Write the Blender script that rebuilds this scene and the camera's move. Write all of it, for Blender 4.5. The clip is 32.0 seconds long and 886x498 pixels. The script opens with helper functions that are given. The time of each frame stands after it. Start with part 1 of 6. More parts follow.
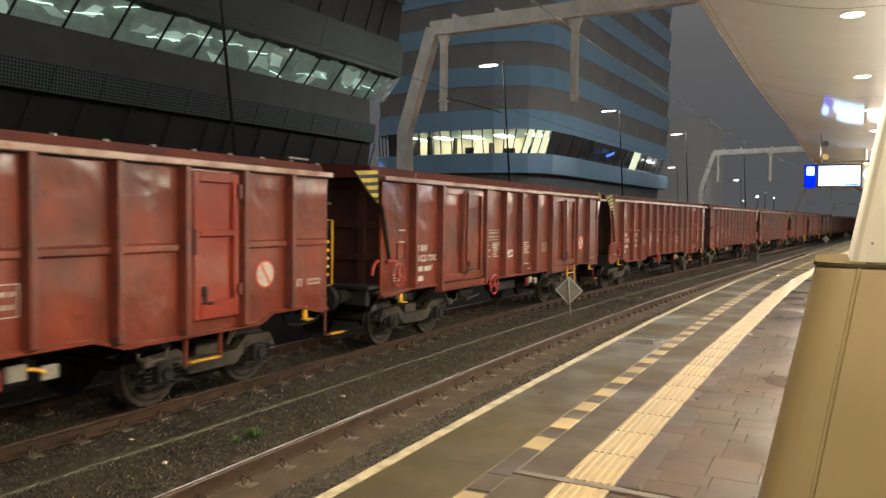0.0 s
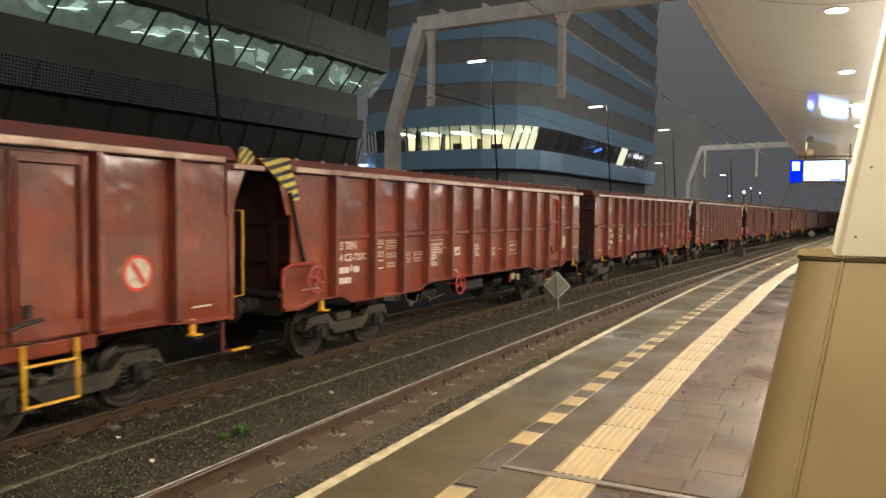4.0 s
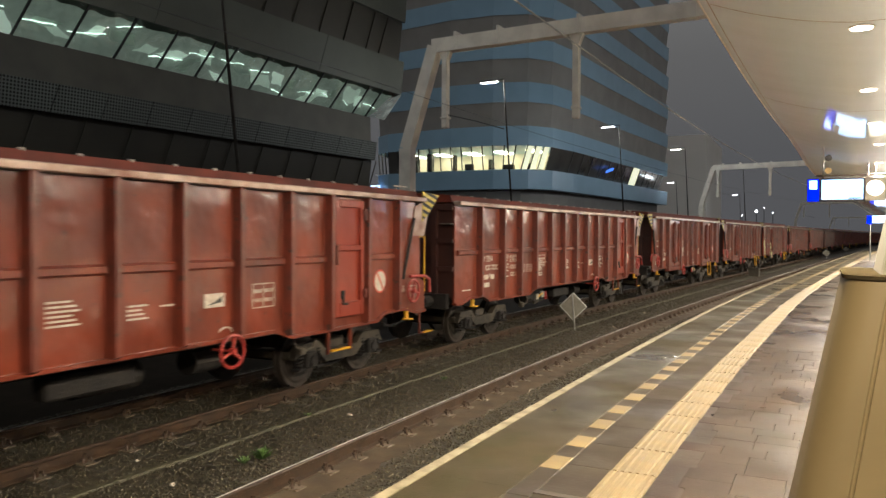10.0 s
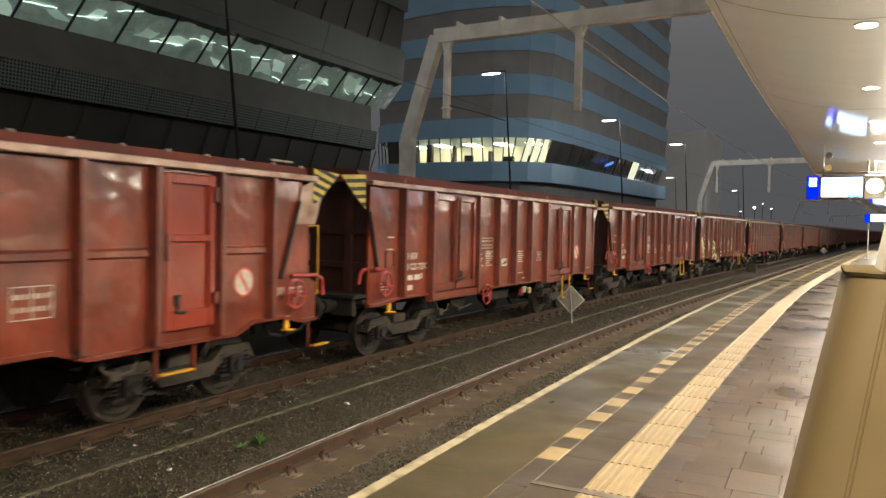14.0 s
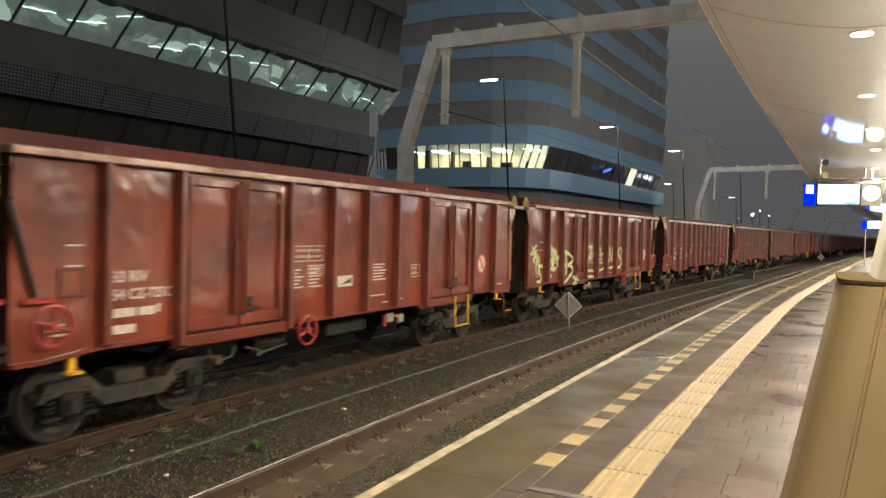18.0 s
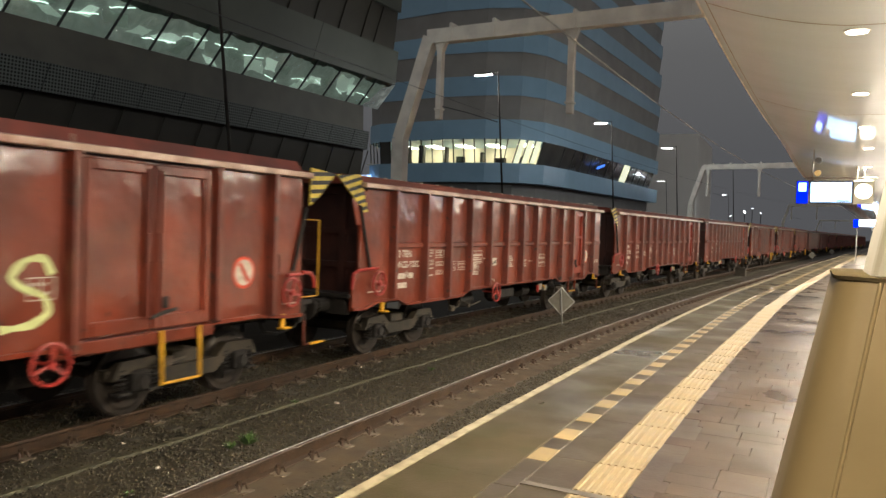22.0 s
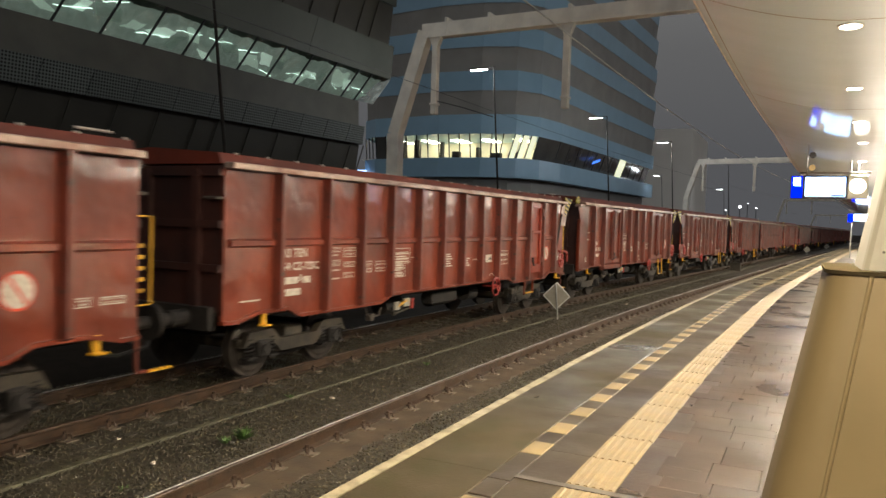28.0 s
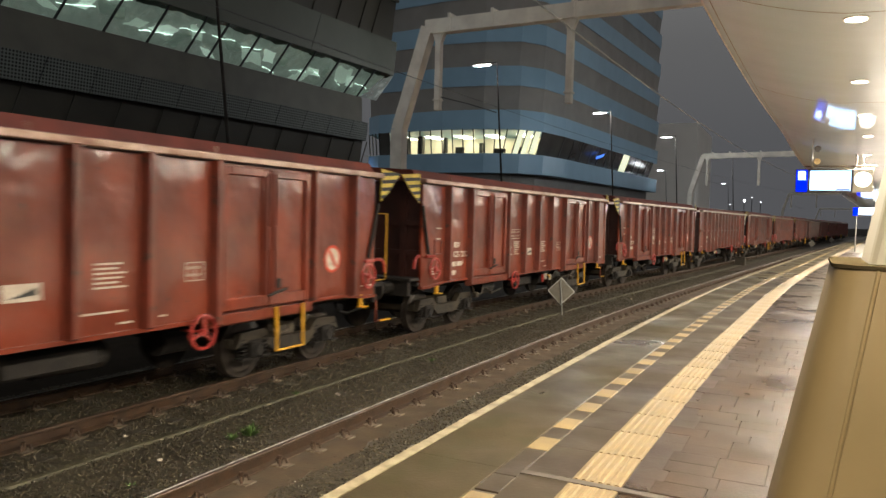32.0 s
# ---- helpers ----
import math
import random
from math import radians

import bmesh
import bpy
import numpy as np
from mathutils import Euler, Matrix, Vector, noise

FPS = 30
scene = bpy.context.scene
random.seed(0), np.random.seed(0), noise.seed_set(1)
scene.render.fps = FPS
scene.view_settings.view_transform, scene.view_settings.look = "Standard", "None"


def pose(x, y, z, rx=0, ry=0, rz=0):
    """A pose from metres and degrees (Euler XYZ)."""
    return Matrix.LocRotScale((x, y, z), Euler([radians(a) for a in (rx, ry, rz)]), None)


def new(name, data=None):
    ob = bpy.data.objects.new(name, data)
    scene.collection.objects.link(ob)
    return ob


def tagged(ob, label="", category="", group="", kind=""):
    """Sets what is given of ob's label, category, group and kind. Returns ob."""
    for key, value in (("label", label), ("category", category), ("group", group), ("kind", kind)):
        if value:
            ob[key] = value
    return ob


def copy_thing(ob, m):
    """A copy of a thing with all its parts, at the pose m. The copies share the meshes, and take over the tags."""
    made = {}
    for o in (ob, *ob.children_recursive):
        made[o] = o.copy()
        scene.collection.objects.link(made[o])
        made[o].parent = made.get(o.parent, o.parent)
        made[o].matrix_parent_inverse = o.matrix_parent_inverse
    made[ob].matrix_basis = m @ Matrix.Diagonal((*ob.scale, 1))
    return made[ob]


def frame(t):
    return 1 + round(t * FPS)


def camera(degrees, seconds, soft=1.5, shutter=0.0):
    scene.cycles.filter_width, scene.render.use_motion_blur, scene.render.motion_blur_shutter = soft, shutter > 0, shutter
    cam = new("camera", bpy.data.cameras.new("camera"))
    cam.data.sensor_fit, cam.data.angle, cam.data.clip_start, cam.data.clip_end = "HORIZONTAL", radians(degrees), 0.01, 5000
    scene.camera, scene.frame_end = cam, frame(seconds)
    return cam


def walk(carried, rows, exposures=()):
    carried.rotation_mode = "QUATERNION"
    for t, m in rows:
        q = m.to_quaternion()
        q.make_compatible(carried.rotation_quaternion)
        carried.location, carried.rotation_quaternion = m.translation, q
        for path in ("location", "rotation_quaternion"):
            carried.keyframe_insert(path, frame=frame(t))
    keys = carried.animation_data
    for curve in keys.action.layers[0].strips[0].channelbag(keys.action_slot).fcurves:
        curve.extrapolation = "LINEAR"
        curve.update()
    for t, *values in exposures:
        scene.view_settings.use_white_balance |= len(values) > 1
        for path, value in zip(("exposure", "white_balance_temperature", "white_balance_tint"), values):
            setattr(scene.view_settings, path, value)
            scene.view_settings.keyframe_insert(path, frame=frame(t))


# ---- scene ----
cam = camera(61.12, 32.0, soft=1.5, shutter=0.5)
PATH = [
    (0, pose(-0.003, -0.018, 1.757, 87.531, -0.696, 26.357)),
    (0.5, pose(-0.003, -0.011, 1.761, 87.539, -0.652, 26.230)),
    (1, pose(-0.008, -0.012, 1.756, 87.548, -0.596, 26.099)),
    (1.5, pose(-0.002, -0.016, 1.759, 87.474, -0.596, 25.971)),
    (2, pose(0.002, -0.013, 1.752, 87.418, -0.549, 25.843)),
    (2.5, pose(0.001, -0.016, 1.750, 87.374, -0.482, 25.690)),
    (3, pose(-0.006, -0.013, 1.750, 87.316, -0.446, 25.571)),
    (3.5, pose(0.008, -0.011, 1.753, 87.250, -0.464, 25.517)),
    (5.5, pose(-0.004, -0.004, 1.752, 87.262, -0.823, 25.253)),
    (6, pose(0.000, -0.000, 1.754, 87.433, -0.893, 25.124)),
    (6.5, pose(0.008, -0.021, 1.755, 87.665, -0.776, 25.091)),
    (7, pose(0.004, -0.013, 1.748, 87.885, -0.628, 25.166)),
    (7.5, pose(-0.029, -0.038, 1.747, 88.096, -0.294, 25.575)),
    (8, pose(-0.087, -0.026, 1.744, 88.256, -0.087, 25.808)),
    (8.5, pose(-0.093, 0.004, 1.739, 88.481, -0.035, 26.013)),
    (9, pose(-0.120, 0.007, 1.756, 88.856, -0.060, 26.146)),
    (9.5, pose(-0.132, -0.002, 1.748, 88.910, -0.133, 26.230)),
    (10, pose(-0.137, -0.014, 1.750, 88.816, -0.282, 26.279)),
    (10.5, pose(-0.142, -0.012, 1.742, 88.643, -0.528, 26.423)),
    (11, pose(-0.133, -0.009, 1.746, 88.482, -0.861, 26.574)),
    (11.5, pose(-0.124, -0.008, 1.748, 88.401, -1.160, 26.680)),
    (12, pose(-0.145, -0.031, 1.749, 88.348, -1.284, 26.632)),
    (12.5, pose(-0.149, -0.046, 1.742, 88.304, -1.328, 26.536)),
    (13, pose(-0.144, -0.038, 1.749, 88.191, -1.243, 26.398)),
    (13.5, pose(-0.155, -0.032, 1.747, 88.118, -1.255, 26.238)),
    (14, pose(-0.160, -0.029, 1.744, 88.130, -1.277, 26.139)),
    (14.5, pose(-0.157, -0.033, 1.746, 88.200, -1.352, 26.058)),
    (16.5, pose(-0.162, -0.037, 1.749, 88.512, -1.519, 26.093)),
    (17, pose(-0.150, -0.040, 1.748, 88.504, -1.443, 26.108)),
    (17.5, pose(-0.150, -0.041, 1.748, 88.501, -1.445, 26.048)),
    (18, pose(-0.146, -0.046, 1.749, 88.563, -1.435, 25.988)),
    (18.5, pose(-0.155, -0.046, 1.745, 88.651, -1.495, 25.927)),
    (19, pose(-0.154, -0.046, 1.748, 88.695, -1.527, 25.895)),
    (19.5, pose(-0.160, -0.041, 1.745, 88.695, -1.636, 25.824)),
    (20, pose(-0.164, -0.033, 1.746, 88.583, -1.726, 25.753)),
    (20.5, pose(-0.168, -0.037, 1.740, 88.449, -1.760, 25.662)),
    (21, pose(-0.167, -0.038, 1.738, 88.325, -1.807, 25.606)),
    (21.5, pose(-0.168, -0.031, 1.744, 88.207, -1.861, 25.529)),
    (22, pose(-0.164, -0.040, 1.738, 88.212, -1.881, 25.462)),
    (22.5, pose(-0.158, -0.045, 1.742, 88.192, -1.901, 25.401)),
    (23, pose(-0.161, -0.042, 1.742, 88.136, -1.927, 25.314)),
    (23.5, pose(-0.162, -0.043, 1.743, 88.069, -1.959, 25.258)),
    (24, pose(-0.164, -0.046, 1.743, 88.046, -2.025, 25.187)),
    (24.5, pose(-0.166, -0.040, 1.741, 88.052, -2.032, 25.174)),
    (25, pose(-0.168, -0.042, 1.743, 88.047, -2.062, 25.157)),
    (25.5, pose(-0.167, -0.043, 1.738, 88.030, -2.078, 25.162)),
    (27.5, pose(-0.157, -0.042, 1.739, 87.859, -2.006, 25.109)),
    (28, pose(-0.148, -0.042, 1.738, 87.840, -1.823, 25.148)),
    (28.5, pose(-0.140, -0.051, 1.745, 87.822, -1.682, 25.181)),
    (29, pose(-0.143, -0.044, 1.738, 87.837, -1.550, 25.244)),
    (29.5, pose(-0.138, -0.049, 1.741, 87.839, -1.439, 25.300)),
    (30, pose(-0.142, -0.049, 1.738, 87.852, -1.416, 25.335)),
    (30.5, pose(-0.143, -0.041, 1.742, 87.780, -1.439, 25.360)),
    (31, pose(-0.147, -0.043, 1.743, 87.713, -1.454, 25.387)),
    (31.5, pose(-0.151, -0.043, 1.737, 87.635, -1.442, 25.421)),
    (32, pose(-0.158, -0.045, 1.740, 87.519, -1.497, 25.431)),
]

walk(cam, PATH, exposures=[(0.0, 0.46), (32.0, 0.46)])

# ---- light ----
world = bpy.data.worlds.new("night_sky")
scene.world = world
world.use_nodes = True
wn = world.node_tree
wbg = wn.nodes["Background"]
wtc = wn.nodes.new("ShaderNodeTexCoord")
wsep = wn.nodes.new("ShaderNodeSeparateXYZ")
wramp = wn.nodes.new("ShaderNodeValToRGB")
wn.links.new(wtc.outputs["Generated"], wsep.inputs[0])
wn.links.new(wsep.outputs["Z"], wramp.inputs[0])
# overcast night sky, lit by the town from below: dim at the horizon, paler overhead
wramp.color_ramp.elements[0].position, wramp.color_ramp.elements[0].color = 0.0, (0.064, 0.065, 0.070, 1)
wramp.color_ramp.elements[1].position, wramp.color_ramp.elements[1].color = 1.0, (0.40, 0.395, 0.385, 1)
for pos, col in ((0.10, (0.066, 0.067, 0.071, 1)), (0.22, (0.084, 0.084, 0.085, 1)), (0.34, (0.122, 0.121, 0.119, 1))):
    wramp.color_ramp.elements.new(pos).color = col
wn.links.new(wramp.outputs[0], wbg.inputs[0])
wbg.inputs[1].default_value = 1.0

WARM = (1.0, 0.875, 0.69)
COOL = (0.92, 0.97, 1.0)


def point_lamp(name, p, radius, watts, colour):
    data = bpy.data.lights.new(name, "POINT")
    data.shadow_soft_size, data.energy, data.color = radius, watts, colour
    ob = new(name, data)
    ob.location = p
    return ob


def area_lamp(name, m, size, watts, colour, spread=160):
    data = bpy.data.lights.new(name, "AREA")
    data.shape, data.size, data.energy, data.color, data.spread = "DISK", size, watts, colour, radians(spread)
    ob = new(name, data)
    ob.matrix_world = m
    return ob


# ---- plan: lines beside the freight track, s metres along it, d metres outwards from the camera's side; it bends, then runs straight ----
RAIL = -0.76
TRACK_D = 8.57
STEP = 0.25
LINE_S = np.arange(-60.0, 420.0, STEP)
BEND = np.where(LINE_S < 5, 1 / 418, np.where(LINE_S < 18, 0.0028, np.where(LINE_S < 29, 0.0034, 0.0002)))


def run(values, start):
    """The running sum of values along the line, with the value start at s = 0."""
    total = np.concatenate([[0.0], np.cumsum((values[1:] + values[:-1]) / 2 * STEP)])
    return total - np.interp(0.0, LINE_S, total) + start


LINE_A = run(BEND, 0.0)
LINE_X, LINE_Y = run(np.sin(LINE_A), -TRACK_D), run(np.cos(LINE_A), 0.0)


def heading(s):
    return float(np.interp(s, LINE_S, LINE_A))


def P3(s, d, z=0.0):
    a, q = heading(s), d - TRACK_D
    return Vector((np.interp(s, LINE_S, LINE_X) - q * math.cos(a), np.interp(s, LINE_S, LINE_Y) + q * math.sin(a), z))


def at(s, d, z=0.0, turn=0.0):
    p = P3(s, d, z)
    return pose(p.x, p.y, p.z, 0, 0, -math.degrees(heading(s)) + turn)


# the arc on which gantries, lamps and displays stand
ARC_R = 409.2


def A3(s, d, z=0.0):
    a = s / (ARC_R + TRACK_D)
    return Vector((ARC_R - (ARC_R + d) * math.cos(a), (ARC_R + d) * math.sin(a), z))


def on_arc(s, d, z=0.0):
    p = A3(s, d, z)
    return pose(p.x, p.y, p.z, 0, 0, -math.degrees(s / (ARC_R + TRACK_D)))


# ---- materials ----
def material(name, colour, rough=0.6, metal=0.0, colour2=None, scale=4.0, detail=6.0, mix=(0.35, 0.65), bump=0.0, bump_scale=None,
             rough2=None, coords="Object", stretch=(1, 1, 1), rand=0.0, spots=None, spec=0.5, coat=0.0, coat_rough=0.13, bump_depth=0.02, bump_detail=5, island=0.0):
    m = bpy.data.materials.new(name)
    m.use_nodes = True
    nt = m.node_tree
    bs = nt.nodes["Principled BSDF"]
    bs.inputs["Roughness"].default_value = rough
    bs.inputs["Metallic"].default_value = metal
    bs.inputs["Specular IOR Level"].default_value = spec
    bs.inputs["Coat Weight"].default_value = coat
    bs.inputs["Coat Roughness"].default_value = coat_rough
    bs.inputs["Coat IOR"].default_value = 1.9
    tc = nt.nodes.new("ShaderNodeTexCoord")
    mp = nt.nodes.new("ShaderNodeMapping")
    mp.inputs["Scale"].default_value = stretch
    if coords == "World":
        nt.links.new(nt.nodes.new("ShaderNodeNewGeometry").outputs["Position"], mp.inputs["Vector"])
    else:
        nt.links.new(tc.outputs[coords], mp.inputs["Vector"])
    n1 = nt.nodes.new("ShaderNodeTexNoise")
    n1.inputs["Scale"].default_value, n1.inputs["Detail"].default_value = scale, detail
    nt.links.new(mp.outputs[0], n1.inputs["Vector"])
    ramp = nt.nodes.new("ShaderNodeValToRGB")
    ramp.color_ramp.elements[0].position, ramp.color_ramp.elements[1].position = mix
    c2 = colour2 or tuple(c * 0.7 for c in colour)
    ramp.color_ramp.elements[0].color = (*c2, 1)
    ramp.color_ramp.elements[1].color = (*colour, 1)
    nt.links.new(n1.outputs["Fac"], ramp.inputs[0])
    col = ramp.outputs[0]
    if spots:
        n2 = nt.nodes.new("ShaderNodeTexNoise")
        n2.inputs["Scale"].default_value, n2.inputs["Detail"].default_value = spots[1], 8
        nt.links.new(mp.outputs[0], n2.inputs["Vector"])
        r2 = nt.nodes.new("ShaderNodeValToRGB")
        r2.color_ramp.elements[0].position, r2.color_ramp.elements[1].position = spots[2], spots[2] + 0.08
        nt.links.new(n2.outputs["Fac"], r2.inputs[0])
        mx = nt.nodes.new("ShaderNodeMixRGB")
        mx.inputs[2].default_value = (*spots[0], 1)
        nt.links.new(r2.outputs[0], mx.inputs[0])
        nt.links.new(col, mx.inputs[1])
        col = mx.outputs[0]
    if rand or island:
        oi = nt.nodes.new("ShaderNodeObjectInfo" if rand else "ShaderNodeNewGeometry")
        src, rand = ("Random", rand) if rand else ("Random Per Island", island)
        hs = nt.nodes.new("ShaderNodeHueSaturation")
        mr = nt.nodes.new("ShaderNodeMapRange")
        mr.inputs["To Min"].default_value, mr.inputs["To Max"].default_value = 1 - rand, 1 + rand
        nt.links.new(oi.outputs[src], mr.inputs["Value"])
        nt.links.new(mr.outputs[0], hs.inputs["Value"])
        nt.links.new(col, hs.inputs["Color"])
        col = hs.outputs[0]
    nt.links.new(col, bs.inputs["Base Color"])
    if rough2 is not None:
        mr = nt.nodes.new("ShaderNodeMapRange")
        mr.inputs["From Min"].default_value, mr.inputs["From Max"].default_value = 0.3, 0.7
        mr.inputs["To Min"].default_value, mr.inputs["To Max"].default_value = rough, rough2
        n3 = nt.nodes.new("ShaderNodeTexNoise")
        n3.inputs["Scale"].default_value, n3.inputs["Detail"].default_value = scale * 0.6, 4
        nt.links.new(mp.outputs[0], n3.inputs["Vector"])
        nt.links.new(n3.outputs["Fac"], mr.inputs["Value"])
        nt.links.new(mr.outputs[0], bs.inputs["Roughness"])
    if bump:
        nb = nt.nodes.new("ShaderNodeTexNoise")
        nb.inputs["Scale"].default_value, nb.inputs["Detail"].default_value = bump_scale or scale * 6, bump_detail
        nt.links.new(mp.outputs[0], nb.inputs["Vector"])
        bm_ = nt.nodes.new("ShaderNodeBump")
        bm_.inputs["Strength"].default_value, bm_.inputs["Distance"].default_value = bump, bump_depth
        nt.links.new(nb.outputs["Fac"], bm_.inputs["Height"])
        nt.links.new(bm_.outputs[0], bs.inputs["Normal"])
        if coat:
            nt.links.new(bm_.outputs[0], bs.inputs["Coat Normal"])
    return m


def glow(name, colour, strength):
    m = bpy.data.materials.new(name)
    m.use_nodes = True
    bs = m.node_tree.nodes["Principled BSDF"]
    bs.inputs["Base Color"].default_value = (*colour, 1)
    bs.inputs["Emission Color"].default_value = (*colour, 1)
    bs.inputs["Emission Strength"].default_value = strength
    return m


M_red = material("wagon_red_paint", (0.255, 0.040, 0.014), 0.42, 0, (0.125, 0.023, 0.010), 1.3, 8, (0.33, 0.67), 1.0, 1.7, 0.55, rand=0.07, spots=((0.08, 0.028, 0.018), 9, 0.66), spec=0.3, coat=0.75, coat_rough=0.18, bump_depth=0.05, bump_detail=2.5)
M_door = material("door_fresh_red", (0.33, 0.040, 0.017), 0.38, 0, (0.23, 0.031, 0.014), 1.5, 6, (0.3, 0.7), 0.3, 2.0, 0.5, rand=0.06, spec=0.3, coat=0.7, coat_rough=0.16, bump_depth=0.05, bump_detail=2)
# darker wagon red: the ribs' side shade is in the colour, plus grime spots
M_rib_shade = material("wagon_rib_shaded", (0.20, 0.036, 0.016), 0.45, 0, (0.11, 0.024, 0.013), 2.2, 8, (0.35, 0.65), 0.3, 12, 0.6, rand=0.07, spots=((0.06, 0.03, 0.022), 7, 0.6), coat=0.4, coat_rough=0.2)
M_redd = material("wagon_roof_red", (0.19, 0.036, 0.019), 0.45, 0, (0.11, 0.024, 0.014), 2, 6, bump=0.1, rough2=0.6)
M_chord = material("wagon_worn_edge", (0.46, 0.34, 0.28), 0.30, 0.3, (0.20, 0.09, 0.06), 3, 8, (0.35, 0.6), 0.1, stretch=(1, 0.6, 1))
M_under = material("underframe_grime", (0.028, 0.023, 0.019), 0.7, 0.2, (0.013, 0.011, 0.010), 5, 6, bump=0.3)
M_bogie = material("bogie_grime", (0.060, 0.046, 0.029), 0.6, 0.0, (0.020, 0.016, 0.011), 5, 6, bump=0.3)
M_wire_dark = material("dull_wire", (0.05, 0.05, 0.05), 0.6)
M_mast = material("mast_black", (0.045, 0.042, 0.037), 0.85, spec=0.1)
# near-white so that the unlit block looks hazed; the haze is in the colour
M_haze = material("distant_haze_pale", (0.8, 0.77, 0.72), 0.8, 0, (0.72, 0.69, 0.64), 0.1)
# grimy red, darkened further: the gap's shade is put into the colour
M_end = material("shaded_grimy_end", (0.055, 0.017, 0.012), 0.6, 0, (0.03, 0.011, 0.009), 2, 6, bump=0.1)
M_wheel = material("wheel_steel", (0.060, 0.048, 0.038), 0.5, 0.3, (0.028, 0.022, 0.018), 6, 5)
M_bright_red = material("handwheel_red", (0.42, 0.048, 0.036), 0.4, 0, (0.30, 0.03, 0.024), 8)
M_yellow = material("handrail_yellow", (0.78, 0.42, 0.025), 0.45, 0, (0.58, 0.30, 0.02), 8)
M_hazy = material("hazard_yellow", (0.72, 0.55, 0.06), 0.4, 0, (0.5, 0.38, 0.05), 6)
M_black = material("black_paint", (0.02, 0.02, 0.02), 0.5)
M_mark = material("white_stencil", (0.72, 0.65, 0.55), 0.6, 0, (0.50, 0.40, 0.32), 14)
M_graf = material("spray_paint_lime", (0.74, 0.79, 0.36), 0.5, 0, (0.58, 0.60, 0.26), 6)
M_sign_red = material("sign_red", (0.72, 0.065, 0.022), 0.4)
M_rail = material("rail_rust", (0.072, 0.040, 0.021), 0.55, 0.1, (0.036, 0.021, 0.012), 5, 7, bump=0.2, rough2=0.35)
M_foot = material("rail_foot_sheen", (0.16, 0.115, 0.075), 0.4, 0.1, (0.08, 0.056, 0.038), 6, rough2=0.3)
M_head = material("rail_head_steel", (0.85, 0.83, 0.80), 0.28, 0.4, (0.72, 0.70, 0.66), 3)
M_sleeper = material("sleeper_concrete", (0.066, 0.056, 0.042), 0.55, 0, (0.040, 0.034, 0.026), 6, 7, bump=0.3, rough2=0.3)
# rust made paler: the plates' wet sheen is put into the colour
M_clip = material("rust_plate_sheen", (0.21, 0.165, 0.115), 0.35, 0.1, (0.11, 0.084, 0.058), 9, rough2=0.25)
M_ballast = material("ballast_stone", (0.082, 0.066, 0.036), 0.65, 0, (0.036, 0.029, 0.017), 9, 6, bump=0.4, bump_scale=40, rough2=0.4, island=0.55)
M_ground = material("ground_ballast_bed", (0.066, 0.053, 0.030), 0.65, 0, (0.024, 0.019, 0.011), 14, 10, bump=1.0, bump_scale=28, rough2=0.35)
M_street = material("street_asphalt", (0.017, 0.012, 0.008), 0.9, 0, (0.011, 0.008, 0.005), 3, 8, bump=0.3, spec=0.08)
M_slab = material("wet_platform_slab", (0.061, 0.045, 0.021), 0.20, 0, (0.034, 0.026, 0.012), 1.1, 8, (0.3, 0.7), 0.15, 45, 0.75, coords="World", spec=0.14, spots=((0.042, 0.034, 0.014), 2.2, 0.52))
M_tile = material("brown_paving_tile", (0.044, 0.027, 0.015), 0.26, 0, (0.027, 0.017, 0.009), 1.6, 7, bump=0.12, bump_scale=40, rough2=0.6, rand=0.16, spec=0.15, coords="World")
M_joint = material("paving_joint_sand", (0.085, 0.068, 0.048), 0.7, 0, (0.045, 0.036, 0.026), 8)
M_tact = material("cream_guide_tile", (0.19, 0.134, 0.056), 0.4, 0, (0.135, 0.092, 0.038), 5, 7, bump=0.1, rough2=0.55, rand=0.08)
M_edge = material("cream_edge_line", (0.31, 0.26, 0.16), 0.5, 0, (0.17, 0.14, 0.08), 6, 9, (0.38, 0.55), bump=0.1)
M_dash = material("yellow_marker_tile", (0.235, 0.168, 0.070), 0.4, 0, (0.175, 0.120, 0.048), 5, 7, bump=0.05, rough2=0.55, rand=0.1)
M_canopy = material("canopy_gloss_panel", (0.78, 0.87, 0.95), 0.05, 0, (0.73, 0.82, 0.89), 0.5, 4, spec=0.10, bump=0.02, bump_scale=3, stretch=(1, 3, 1))
M_column = material("column_cream_paint", (0.33, 0.30, 0.225), 0.5, 0, (0.30, 0.27, 0.20), 1, 6)
M_plinth = material("plinth_tan_panel", (0.165, 0.118, 0.053), 0.55, 0.0, (0.145, 0.104, 0.046), 1.5, 6, bump=0.02, spec=0.3)
M_gantry = material("gantry_pale_steel", (0.74, 0.70, 0.61), 0.5, 0.0, (0.58, 0.54, 0.47), 2, 6, bump=0.05)
M_galv = material("galvanised_steel", (0.45, 0.45, 0.44), 0.4, 0.7, (0.36, 0.36, 0.35), 6)
M_dark = material("dark_metal", (0.05, 0.05, 0.052), 0.5, 0.3, (0.035, 0.035, 0.036), 3)
M_wire = material("contact_wire", (0.50, 0.49, 0.46), 0.5, 0.1)
M_panelA = material("grey_facade_panel", (0.062, 0.066, 0.054), 0.6, 0.0, (0.053, 0.056, 0.046), 0.7, 6, rand=0.04, spec=0.15)
M_darkA = material("dark_facade_panel", (0.062, 0.058, 0.048), 0.6, 0.0, (0.050, 0.047, 0.039), 1, 5, spec=0.15)
